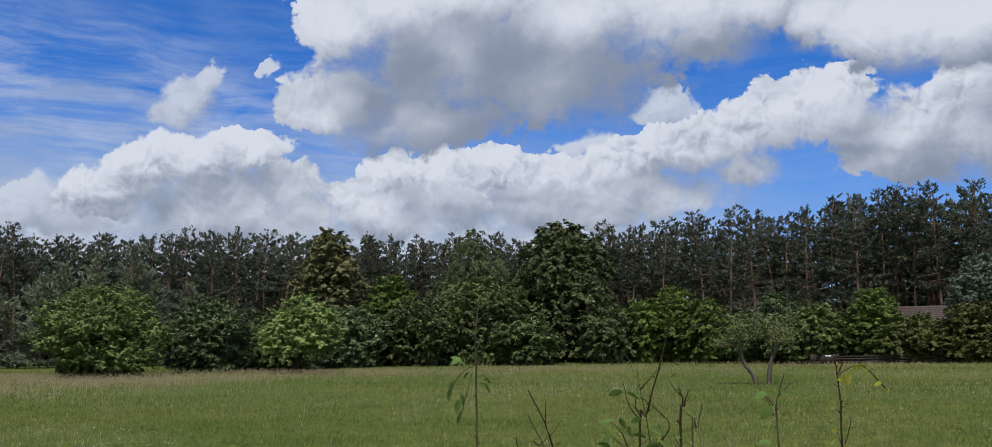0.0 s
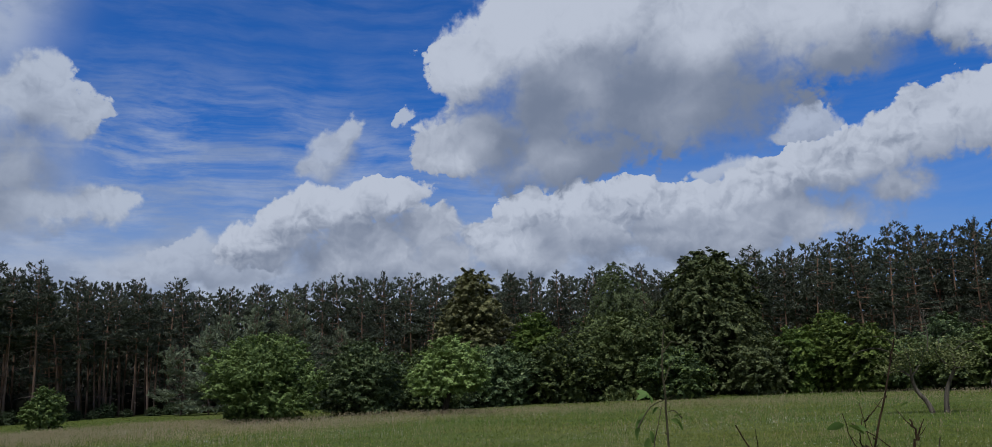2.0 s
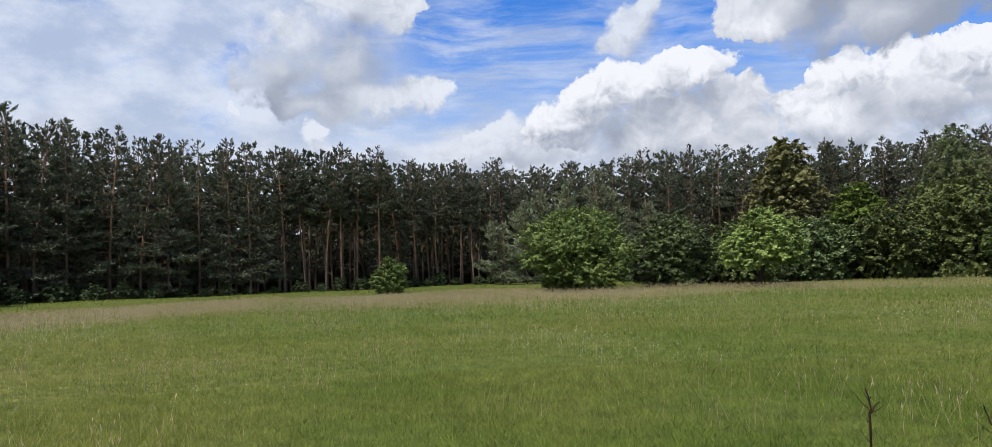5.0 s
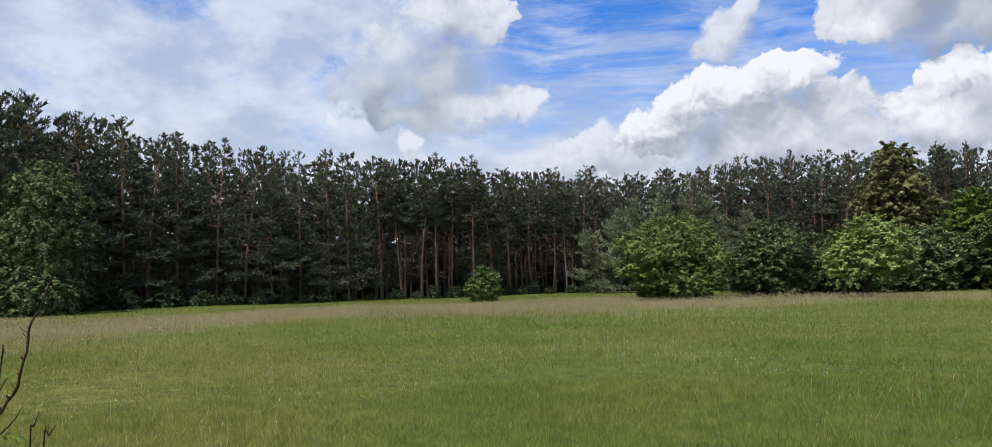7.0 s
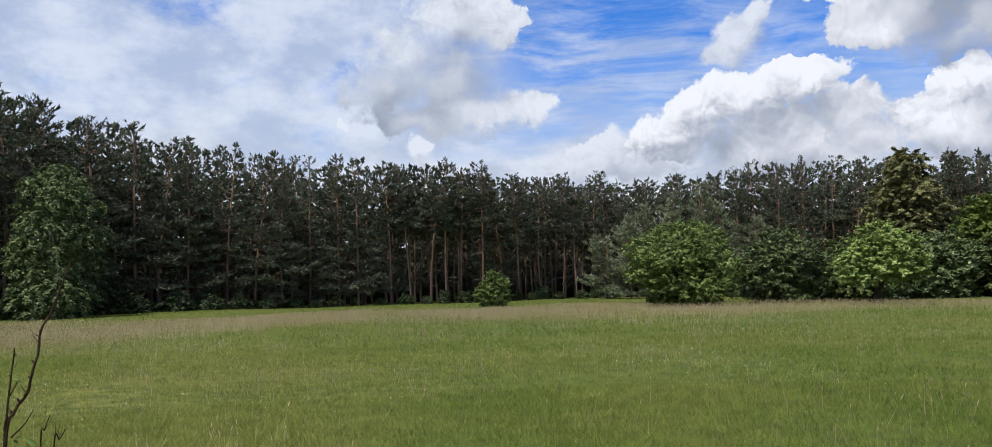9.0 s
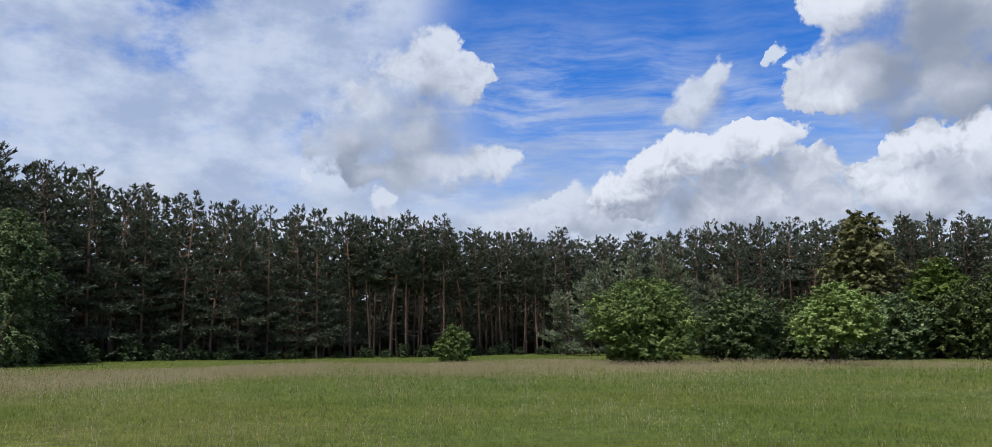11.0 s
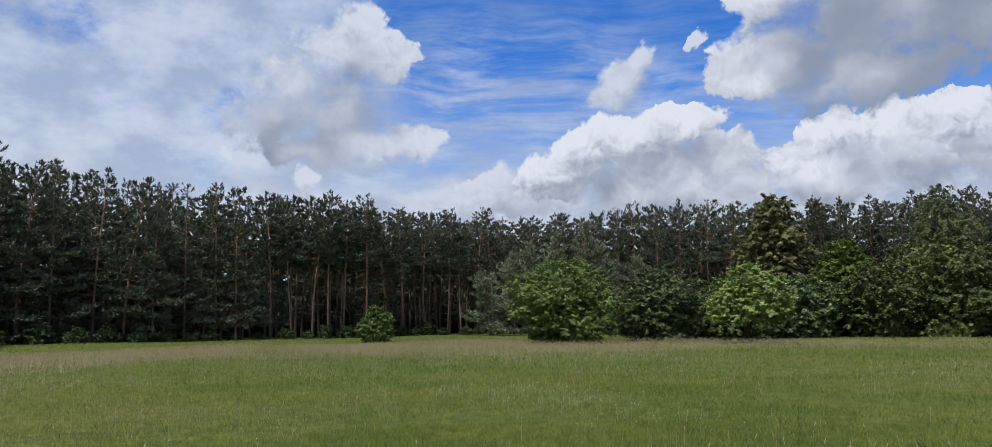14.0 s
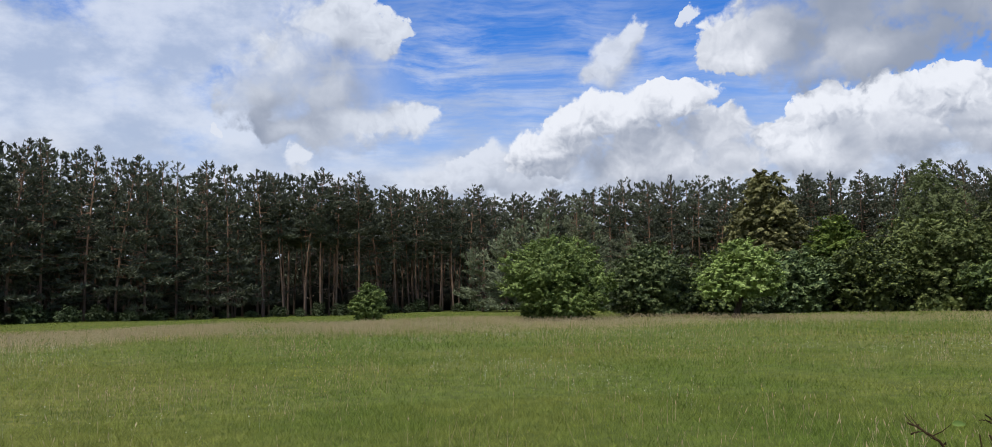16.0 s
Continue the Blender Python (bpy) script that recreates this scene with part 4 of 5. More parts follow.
# ---------------------------------------------------------------- bushes and trees along the meadow
def build_bushes():
    on_meadow, hedge = "bushes on the meadow", "hedge bushes"
    leafy("hazel_bush", "broad fresh green bush with many stems above dark shade", "bush", 24.0, 63, 8.0, 6.1, LEAF_HAZEL, 0.109, 39468, 101, kind="egg", clear=0.85, stems=9, trunk=0.12, rise=0.7, droop=0.15, spacing=0.72, group=on_meadow)
    leafy("bush", "rounded dark green bush with leaves down to the grass", "bush", 17.9, 67, 6.7, 5.6, LEAF_DARK, 0.105, 31573, 102, kind="egg", clear=0.6, stems=7, trunk=0.1, spacing=0.7, group=on_meadow)
    leafy("apple_tree", "small pale green apple tree with a leaning dark trunk", "tree", 12.45, 61, 6.7, 5.45, LEAF_APPLE, 0.105, 44399, 103, kind="umbrella", clear=1.5, stems=1, trunk=0.19, base=0, lean=0.32, rise=0.6, droop=0.15, spacing=0.66, rough=0.12, group=on_meadow)
    leafy("bush", "low fresh green bush standing alone before the pines", "bush", 36.3, 80, 4.1, 3.4, LEAF_HAZEL, 0.105, 11840, 104, kind="umbrella", clear=0.45, stems=5, trunk=0.08, spacing=0.5, rough=0.34)
    leafy("juniper", "tall dense brownish green juniper with a ragged outline", "tree", 10.7, 85, 7.8, 13.7, LEAF_JUNIPER, 0.131, 49992, 105, kind="tall", base=0, stems=1, trunk=0.25, rise=0.5, droop=0.5, spacing=0.72, rough=0.30, long=2.6)
    leafy("maple_tree", "bright yellow-green young maple rising out of the hedge", "tree", 6.5, 84, 5.2, 8.8, LEAF_LIME, 0.148, 17101, 106, base=0, stems=1, trunk=0.15, clear=1.5, kind="ball", rise=0.3, droop=0.3, spacing=0.8, rough=0.3)
    leafy("birch_tree", "grey-green birch with fine drooping foliage", "tree", 1.0, 91, 8.2, 14.6, LEAF_BIRCH, 0.105, 39468, 107, kind="tall", base=0, stems=1, trunk=0.20, bark_of=BIRCH_BARK, rise=0.3, droop=1.0, spacing=0.85, clear=1.5, rough=0.24)
    leafy("shrub", "large green shrub in front of the birch", "bush", 0.6, 83, 12.4, 8.7, LEAF_SHRUB, 0.131, 47361, 108, depth=7.0, clear=0.9, stems=7, rise=0.3, droop=0.4, spacing=0.85, kind="dome", rough=0.22)
    leafy("chestnut_tree", "massive dark green chestnut tree leafy to the ground", "tree", -4.9, 87, 12.6, 14.2, LEAF_CHESTNUT, 0.160, 76041, 109, kind="dome", clear=0.9, stems=1, trunk=0.35, rise=0.05, droop=0.5, spacing=0.85, rough=0.10, long=1.9)
    for seed, (bearing, wide, high, dist) in enumerate(((-9.9, 4.2, 6.0, 81), (-12.0, 6.2, 7.4, 83), (-13.9, 5.0, 6.0, 81))):
        leafy("lime_tree", "bright yellow-green bushy lime tree", "tree", bearing, dist, wide, high, LEAF_LIME, 0.131, 19734, 120 + seed, clear=0.9, stems=1, trunk=0.14, kind="ball", rise=0.3, droop=0.45, spacing=0.75, rough=0.10, group="lime trees by the hedge")
    for seed, (bearing, wide, high, dist, leaf) in enumerate(((8.6, 7.0, 5.8, 79, LEAF_DARK), (4.9, 7.0, 6.4, 80, LEAF_HEDGE), (13.6, 7.4, 5.2, 71, LEAF_HEDGE), (-2.6, 6.4, 4.8, 79, LEAF_HEDGE),
                                                              (-7.8, 5.6, 5.4, 80, LEAF_CHESTNUT), (-15.9, 5.6, 4.8, 82, LEAF_HEDGE), (-18.2, 6.4, 6.6, 86, LEAF_DARK), (-19.0, 6.4, 4.4, 80, LEAF_HEDGE))):
        leafy("hedge_bush", "dense dark green bush in the overgrown hedge", "bush", bearing, dist, wide, high, leaf, 0.144, 13154, 140 + seed, clear=0.9, stems=5, rise=0.3, droop=0.35, spacing=0.8, rough=0.28, group=hedge)
    for seed, (bearing, wide, high, dist) in enumerate(((-20.8, 4.6, 5.4, 79), (-23.9, 5.0, 6.5, 80))):
        leafy("hornbeam", "rounded green tree with a bright top by the fence", "tree", bearing, dist, wide, high, LEAF_LIME if seed else LEAF_HAZEL, 0.131, 19734, 160 + seed, clear=0.9, stems=1, trunk=0.13, kind="egg", rise=0.3, droop=0.45, spacing=0.75, rough=0.12)
    for seed, (bearing, wide, high, dist) in enumerate(((-22.4, 5.0, 3.6, 81), (-26.3, 6.4, 4.2, 79), (-29.6, 6.6, 5.0, 78), (-32.6, 6.4, 5.0, 77))):
        leafy("hedge_bush", "yellowish green hedge bush behind the wooden fence", "bush", bearing, dist, wide, high, LEAF_OLIVE, 0.134, 13154, 170 + seed, clear=0.9, stems=5, rise=0.3, droop=0.35, spacing=0.75, rough=0.28, group=hedge)
    leafy("round_pine", "broad round blue-green pine behind the hedge", "tree", -30.2, 86, 7.6, 9.4, LEAF_FIR, 0.115, 23680, 180, base=0, stems=1, trunk=0.2, kind="egg", rise=0.9, droop=0.0, spacing=0.6, rough=0.06, long=3.0)
    leafy("birch_tree", "broad birch with green drooping leaves at the wood's edge", "tree", 63.0, 79, 7.6, 13.0, LEAF_DARK, 0.109, 42099, 181, kind="egg", base=0, stems=1, trunk=0.18, bark_of=BIRCH_BARK, rise=0.3, droop=0.7, spacing=0.8, rough=0.26)


def build_young_pines():
    rng = np.random.default_rng(61)
    for bearing, d, h in ((28.8, 99, 7.2), (27.2, 98, 9.0), (25.9, 99, 10.4), (24.6, 97, 11.4), (22.6, 98, 12.4), (21.0, 99, 10.6), (19.4, 100, 9.0)):
        t = pine(rng, "young_pine", NEEDLES_YOUNG, "young grey-green pine with upright pale shoots", h, crown_from=0.05, reach=2.5, tufts=22, gap=0.55, skirt=0.8, twigs=6, blunt=0.6)
        t["group"] = "young pines"
        x, y, z = spot(bearing, d)
        t.matrix_basis = pose(x, y, z, 0, 0, rng.uniform(0, 360))


def build_undergrowth():
    """Low dark shrubs along the foot of the wood, and fillers behind the hedge."""
    rng = np.random.default_rng(71)
    firsts = []
    for k in range(3):
        firsts.append(leafy("undergrowth_shrub", "low dark shrub at the foot of the pines and as gap filler behind the hedge", "bush", 70 - k, 78, 3.4, 1.9 + 0.4 * k, LEAF_UNDER, 0.172, 1080, 190 + k, stems=4, trunk=0.05, spacing=0.55, rough=0.3, group="undergrowth"))
    bearing = 72.0
    places = []
    while bearing > 26.5:
        d = float(np.interp(bearing, EDGE_BEARING, EDGE_DISTANCE)) - 1.8 + rng.uniform(0, 2.0)
        x, y, z = spot(bearing, d)
        s = rng.uniform(0.5, 1.05) * float(np.interp(bearing, [26, 36, 45, 60, 72], [0.8, 0.7, 0.8, 1.1, 1.3]))
        m = Matrix.LocRotScale((x, y, z), Euler((0, 0, rng.uniform(0, 6.28))), (s, s, s * rng.uniform(0.8, 1.2)))
        places.append(m)
        bearing -= rng.uniform(0.8, 1.7)
    # shrubs added to hide bright ground showing under the hedge, dark like its shade
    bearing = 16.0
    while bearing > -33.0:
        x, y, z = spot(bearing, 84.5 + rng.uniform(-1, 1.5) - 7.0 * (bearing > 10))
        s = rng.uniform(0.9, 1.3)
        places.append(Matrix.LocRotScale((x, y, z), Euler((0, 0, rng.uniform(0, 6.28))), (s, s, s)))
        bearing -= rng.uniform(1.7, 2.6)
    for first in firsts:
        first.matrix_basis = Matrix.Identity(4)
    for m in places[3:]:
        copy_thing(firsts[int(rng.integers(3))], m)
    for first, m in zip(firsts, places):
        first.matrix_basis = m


def build_old_apple():
    """Half-dead apple tree: two leaning grey trunks, bare crooked limbs, thin leaves."""
    rng = np.random.default_rng(81)
    thing = new("old_apple_tree")
    x, y, z = spot(-17.2, 42)
    thing.matrix_basis = pose(x, y, z, 0, 0, -17.2)
    trunk, limbs, dead = Pile(), Pile(), Pile()
    left = curve_through([(-0.15, 0, -0.1), (-0.35, 0.05, 0.45), (-0.72, 0.1, 1.0), (-0.85, 0.0, 1.55)], 6)
    right = curve_through([(0.35, 0.1, -0.1), (0.40, 0.1, 0.6), (0.55, 0.15, 1.2), (0.85, 0.1, 1.8)], 6)
    trunk.add(*tube(left, np.linspace(0.115, 0.07, len(left)), 8))
    part("trunk", *trunk.arrays(), BARK_GREY, thing, smooth=True)
    trunk = Pile()
    trunk.add(*tube(right, np.linspace(0.12, 0.065, len(right)), 8))
    part("trunk", *trunk.arrays(), BARK_GREY, thing, smooth=True)
    tips = []
    for root, ends in ((left[-1], [(-1.6, 0.3, 2.3), (-1.0, -0.5, 2.9), (-0.3, 0.2, 2.9), (-1.9, -0.2, 1.7)]), (right[-1], [(1.4, 0.2, 2.4), (0.7, 0.5, 2.9), (0.2, -0.4, 2.6), (1.3, -0.5, 1.9)])):
        for end in ends:
            line = curve_through([root, (np.array(root) + end) / 2 + rng.normal(0, 0.14, 3), end], 5)
            limbs.add(*tube(line, np.linspace(0.055, 0.016, len(line)), 5))
            tips += [line[4], line[6], line[8], line[-1]]
    part("limbs", *limbs.arrays(), BARK_GREY, thing, smooth=True)
    for pts, r in (([(-0.1, 0, 2.6), (0.0, 0, 3.4), (-0.12, 0.05, 4.2), (-0.30, 0.05, 4.9)], 0.030), ([(0.0, 0, 3.2), (-0.4, 0.1, 3.75), (-0.95, 0.1, 3.95)], 0.018),
                   ([(-0.05, 0, 3.6), (-0.35, 0.0, 4.1), (-0.7, 0, 4.4)], 0.014), ([(-1.3, 0.2, 2.5), (-2.1, 0.1, 2.85), (-2.9, 0.0, 2.7), (-3.3, 0, 2.4)], 0.020),
                   ([(0.8, 0.1, 2.5), (1.5, 0.1, 2.95), (2.0, 0, 2.5), (2.1, 0, 1.9)], 0.018), ([(-1.2, -0.2, 2.7), (-1.7, -0.2, 3.3), (-2.4, -0.1, 3.35)], 0.014),
                   ([(0.3, 0, 2.7), (0.5, 0.1, 3.3), (1.0, 0, 3.5)], 0.014)):
        line = curve_through(pts, 5)
        dead.add(*tube(line, np.linspace(r, r * 0.25, len(line)), 5))
        for k in range(7):
            q = line[int(rng.integers(3, len(line)))]
            e = q + rng.normal(0, 0.28, 3) + [0, 0, 0.1]
            dead.add(*tube([q, (q + e) / 2 + rng.normal(0, 0.03, 3), e], [r * 0.35, r * 0.28, r * 0.1], 3))
    part("dead_branches", *dead.arrays(), BARK_GREY, thing, "bare bleached grey branches")
    hubs = np.array(tips)[rng.integers(0, len(tips), 2300)]
    places = hubs * [1.0, 1.0, 0.9] + rng.normal(0, 1.0, hubs.shape) * [0.30, 0.26, 0.17] + [0, 0, 0.35]
    v, f = leaf_quads(places, unit(rng.normal(0, 0.5, places.shape) + [0, 0, 1.0]), 0.075, rng)
    part("crown", v, f, LEAF_OLD, thing, "thin olive green leaves in flat sprays")
    tagged(thing, "half-dead old apple tree with two leaning grey trunks", "tree")


# ---------------------------------------------------------------- fence and house
def slab(pile, centre, size):
    """A board with its edges taken off."""
    c, h = np.array(centre), np.array(size) / 2
    e = min(size) * 0.12
    for grow in (0,):
        x, y, z = h
        ring = [(-x + e, -y), (x - e, -y), (x, -y + e), (x, y - e), (x - e, y), (-x + e, y), (-x, y - e), (-x, -y + e)]
        v = [(a, b, -z) for a, b in ring] + [(a, b, z) for a, b in ring]
        quads = [(i, (i + 1) % 8, 8 + (i + 1) % 8, 8 + i) for i in range(8)]
        caps = [(0, 7, 6, 1), (1, 6, 5, 2), (2, 5, 4, 3), (8, 9, 14, 15), (9, 10, 13, 14), (10, 11, 12, 13)]
        pile.add(np.array(v) + c, np.array(quads + caps))


def board(name, centre, size, material, parent, label=""):
    pile = Pile()
    slab(pile, (0, 0, 0), size)
    ob = part(name, *pile.arrays(), material, parent, label)
    ob.location = centre
    return ob


def build_fence():
    """Low post and rail fence before the hedge, with one closed board panel."""
    bays = 9
    for i in range(bays):
        b0, b1 = -20.2 - i * 1.55, -20.2 - (i + 1) * 1.55
        p, q = np.array(spot(b0, 77.4)), np.array(spot(b1, 77.4))
        length = float(np.linalg.norm(q - p))
        bay = new("fence")
        bay.matrix_basis = Matrix.Translation((p + q) / 2) @ Matrix.Rotation(math.atan2(q[1] - p[1], q[0] - p[0]), 4, "Z")
        board("post", (-length / 2 + 0.06, 0, 0.38), (0.11, 0.11, 0.8), FENCE_WOOD, bay)
        if i == 0:
            for k in range(14):
                board("slat", (-length / 2 + 0.16 + k * (length - 0.2) / 14, -0.06, 0.42), (0.115, 0.022, 0.80), FENCE_WOOD, bay)
            board("notice", (0.35, -0.085, 0.66), (0.42, 0.012, 0.16), PAPER, bay, "small white notice plate")
            board("rail", (0, 0.0, 0.22), (length, 0.04, 0.09), FENCE_WOOD, bay)
            board("rail", (0, 0.0, 0.68), (length, 0.04, 0.09), FENCE_WOOD, bay)
            label = "closed reddish brown board panel with a notice plate"
        else:
            for h in (0.18, 0.40, 0.60):
                board("rail", (0, -0.075, h), (length, 0.035, 0.12), FENCE_WOOD, bay)
            label = "weathered brown wooden post and rail fence bay"
        tagged(bay, label, "fence", "fence bays along the hedge")


def build_house():
    """A low house behind the hedge; its brown roof shows between the trees."""
    house = new("house")
    x, y, z = spot(-26.6, 99)
    z -= 0.45
    house.matrix_basis = pose(x, y, z, 0, 0, -26.8)
    board("wall", (0, -3.6, 1.6), (7.0, 0.3, 3.2), PLASTER, house)
    board("wall", (0, 3.6, 1.6), (7.0, 0.3, 3.2), PLASTER, house)
    for side in (-1, 1):
        pile = Pile()
        s = side * 3.35
        pile.add([(s - 0.15, -3.45, 0), (s + 0.15, -3.45, 0), (s + 0.15, 3.45, 0), (s - 0.15, 3.45, 0), (s - 0.15, -3.45, 3.2), (s + 0.15, -3.45, 3.2), (s + 0.15, 3.45, 3.2), (s - 0.15, 3.45, 3.2),
                  (s - 0.15, 0, 5.5), (s + 0.15, 0, 5.5)],
                 [(0, 1, 5, 4), (1, 2, 6, 5), (2, 3, 7, 6), (3, 0, 4, 7), (4, 5, 9, 8), (6, 7, 8, 9), (5, 6, 9, 9), (7, 4, 8, 8)])
        part("gable_wall", *pile.arrays(), PLASTER, house)
    for side in (-1, 1):
        roof = Pile()
        slab(roof, (0, 0, 0), (7.4, 4.75, 0.12))
        ob = part("roof", *roof.arrays(), ROOF_TILE, house, "brown tiled roof slope")
        ob.matrix_basis = Matrix.Translation((0, side * 2.0, 4.45)) @ Matrix.Rotation(-side * math.radians(32), 4, "X")
        for row in range(13):
            course = board("tile_course", (0, -2.2 + row * 0.36, 0.075), (7.4, 0.33, 0.045), ROOF_TILE, ob)
    for k in (-2.2, 0.2, 2.4):
        w = board("window", (k, -3.78, 1.7), (1.2, 0.06, 1.2), GLASS_DARK, house)
        for dx, dz, sx, sz in ((0, 0.62, 1.36, 0.09), (0, -0.62, 1.36, 0.09), (-0.63, 0, 0.09, 1.15), (0.63, 0, 0.09, 1.15)):
            board("window_frame", (dx, -0.03, dz), (sx, 0.08, sz), PAPER, w)
    tagged(house, "low house with a brown tiled roof behind the hedge", "house")


# ---------------------------------------------------------------- young shoots close to the camera
def leaf_mesh(name, material):
    """A pointed leaf, folded along its rib and curved down, one unit long."""
    rows = [(0.0, 0.03, 0.0), (0.18, 0.20, 0.02), (0.42, 0.27, 0.02), (0.68, 0.21, -0.03), (0.88, 0.09, -0.10), (1.0, 0.0, -0.16)]
    v = []
    for along, half, drop in rows:
        v += [(along, -half, drop + half * 0.22), (along, 0, drop), (along, half, drop + half * 0.22)]
    q = []
    for i in range(len(rows) - 1):
        q += [(3 * i, 3 * i + 3, 3 * i + 4, 3 * i + 1), (3 * i + 1, 3 * i + 4, 3 * i + 5, 3 * i + 2)]
    return mesh_from(name, v, np.array(q), material, True)


LEAF, LEAF_YELLOWED = leaf_mesh("leaf", LEAF_SHOOT), leaf_mesh("yellow_leaf", LEAF_GOLD)


def shoot(label, lines, thick, material, leaves=(), seed=0, foot=None, leafiness=0.22, leaf=None):
    """A young stem with side shoots; the first line is the stem, from its tip down, carried on to the ground."""
    rng = np.random.default_rng(seed)
    thick = thick * 0.78
    thing = new("sapling")
    main = [np.array(p, dtype=float) for p in lines[0]]
    low = main[-1]
    fx, fy = foot if foot else (low[0] + (low[0] - main[-2][0]) * 0.8, low[1])
    ground = np.array([fx, fy, float(ground_height(np.float64(fx), np.float64(fy)))])
    thing.location = ground
    stem = curve_through([p - ground for p in main] + [(low - ground) * [0.45, 0.45, 0.5], np.array([0, 0, -0.03])], 6)
    stem[1:-1] += rng.normal(0, 0.0007, (len(stem) - 2, 3))
    v, f = tube(stem, np.linspace(thick * 0.36, thick * 0.95, len(stem)), 8)
    part("stem", v, f, material, thing, smooth=True)
    for k in range(3, len(stem) - 8, 4):
        r = thick * (0.4 + 0.8 * k / len(stem))
        side = unit(rng.normal(0, 1, 3) * [1, 0.4, 0.1])
        part("bud", *tube([stem[k], stem[k] + side * r * 1.5 + [0, 0, r * 0.8], stem[k] + side * r * 2.2 + [0, 0, r * 2.2]], [r * 1.1, r * 0.75, r * 0.2], 5), material, thing)
    for line in lines[1:]:
        pts = curve_through([np.array(p) - ground for p in line], 6)
        pts[1:-1] += rng.normal(0, 0.0006, (len(pts) - 2, 3))
        r = thick * 0.46
        ends = (r * 0.35, r) if line[0][2] >= line[-1][2] else (r, r * 0.35)
        v, f = tube(pts, np.linspace(ends[0], ends[1], len(pts)), 6)
        part("side_shoot", v, f, material, thing, smooth=True)
    # thin spurs with a leaf or a bud at the end
    tips = []
    for k in range(4, len(stem) - 6, 2):
        if rng.uniform() < 0.35:
            continue
        turn, long = rng.uniform(0, 6.28), rng.uniform(0.012, 0.055)
        way = np.array([math.cos(turn), 0.5 * math.sin(turn), rng.uniform(0.4, 1.1)]) * long
        part("twig", *tube([stem[k], stem[k] + way * 0.5 + [0, 0, -0.1 * long], stem[k] + way], [thick * 0.26, thick * 0.20, thick * 0.08], 4), material, thing)
        if rng.uniform() < leafiness:
            tips.append((tuple(stem[k] + way + ground), rng.uniform(0.014, 0.03), math.degrees(turn) + rng.normal(0, 30), rng.uniform(-20, 50)))
    for place, size, turn, droop in list(leaves) + tips:
        ob = new("leaf", leaf or LEAF)
        ob.parent = thing
        ob.matrix_basis = Matrix.LocRotScale(Vector(place) - Vector(ground), Euler((rng.choice([-1, 1]) * rng.uniform(0.5, 1.35), radians(droop), radians(turn))), (size, size * rng.uniform(0.7, 1.0), size))
    return tagged(thing, label, "sapling", "young shoots before the meadow")


def leaf_spray(rng, line, count, size, droop=55):
    """Leaves set along a drooping side shoot."""
    pts = curve_through(line, 8)
    out = []
    for i in range(count):
        p = pts[int(len(pts) * (i + 0.5) / count)]
        out.append((tuple(p + rng.normal(0, 0.004, 3)), size * rng.uniform(0.7, 1.2), rng.uniform(0, 360), droop + rng.normal(0, 18)))
    return out


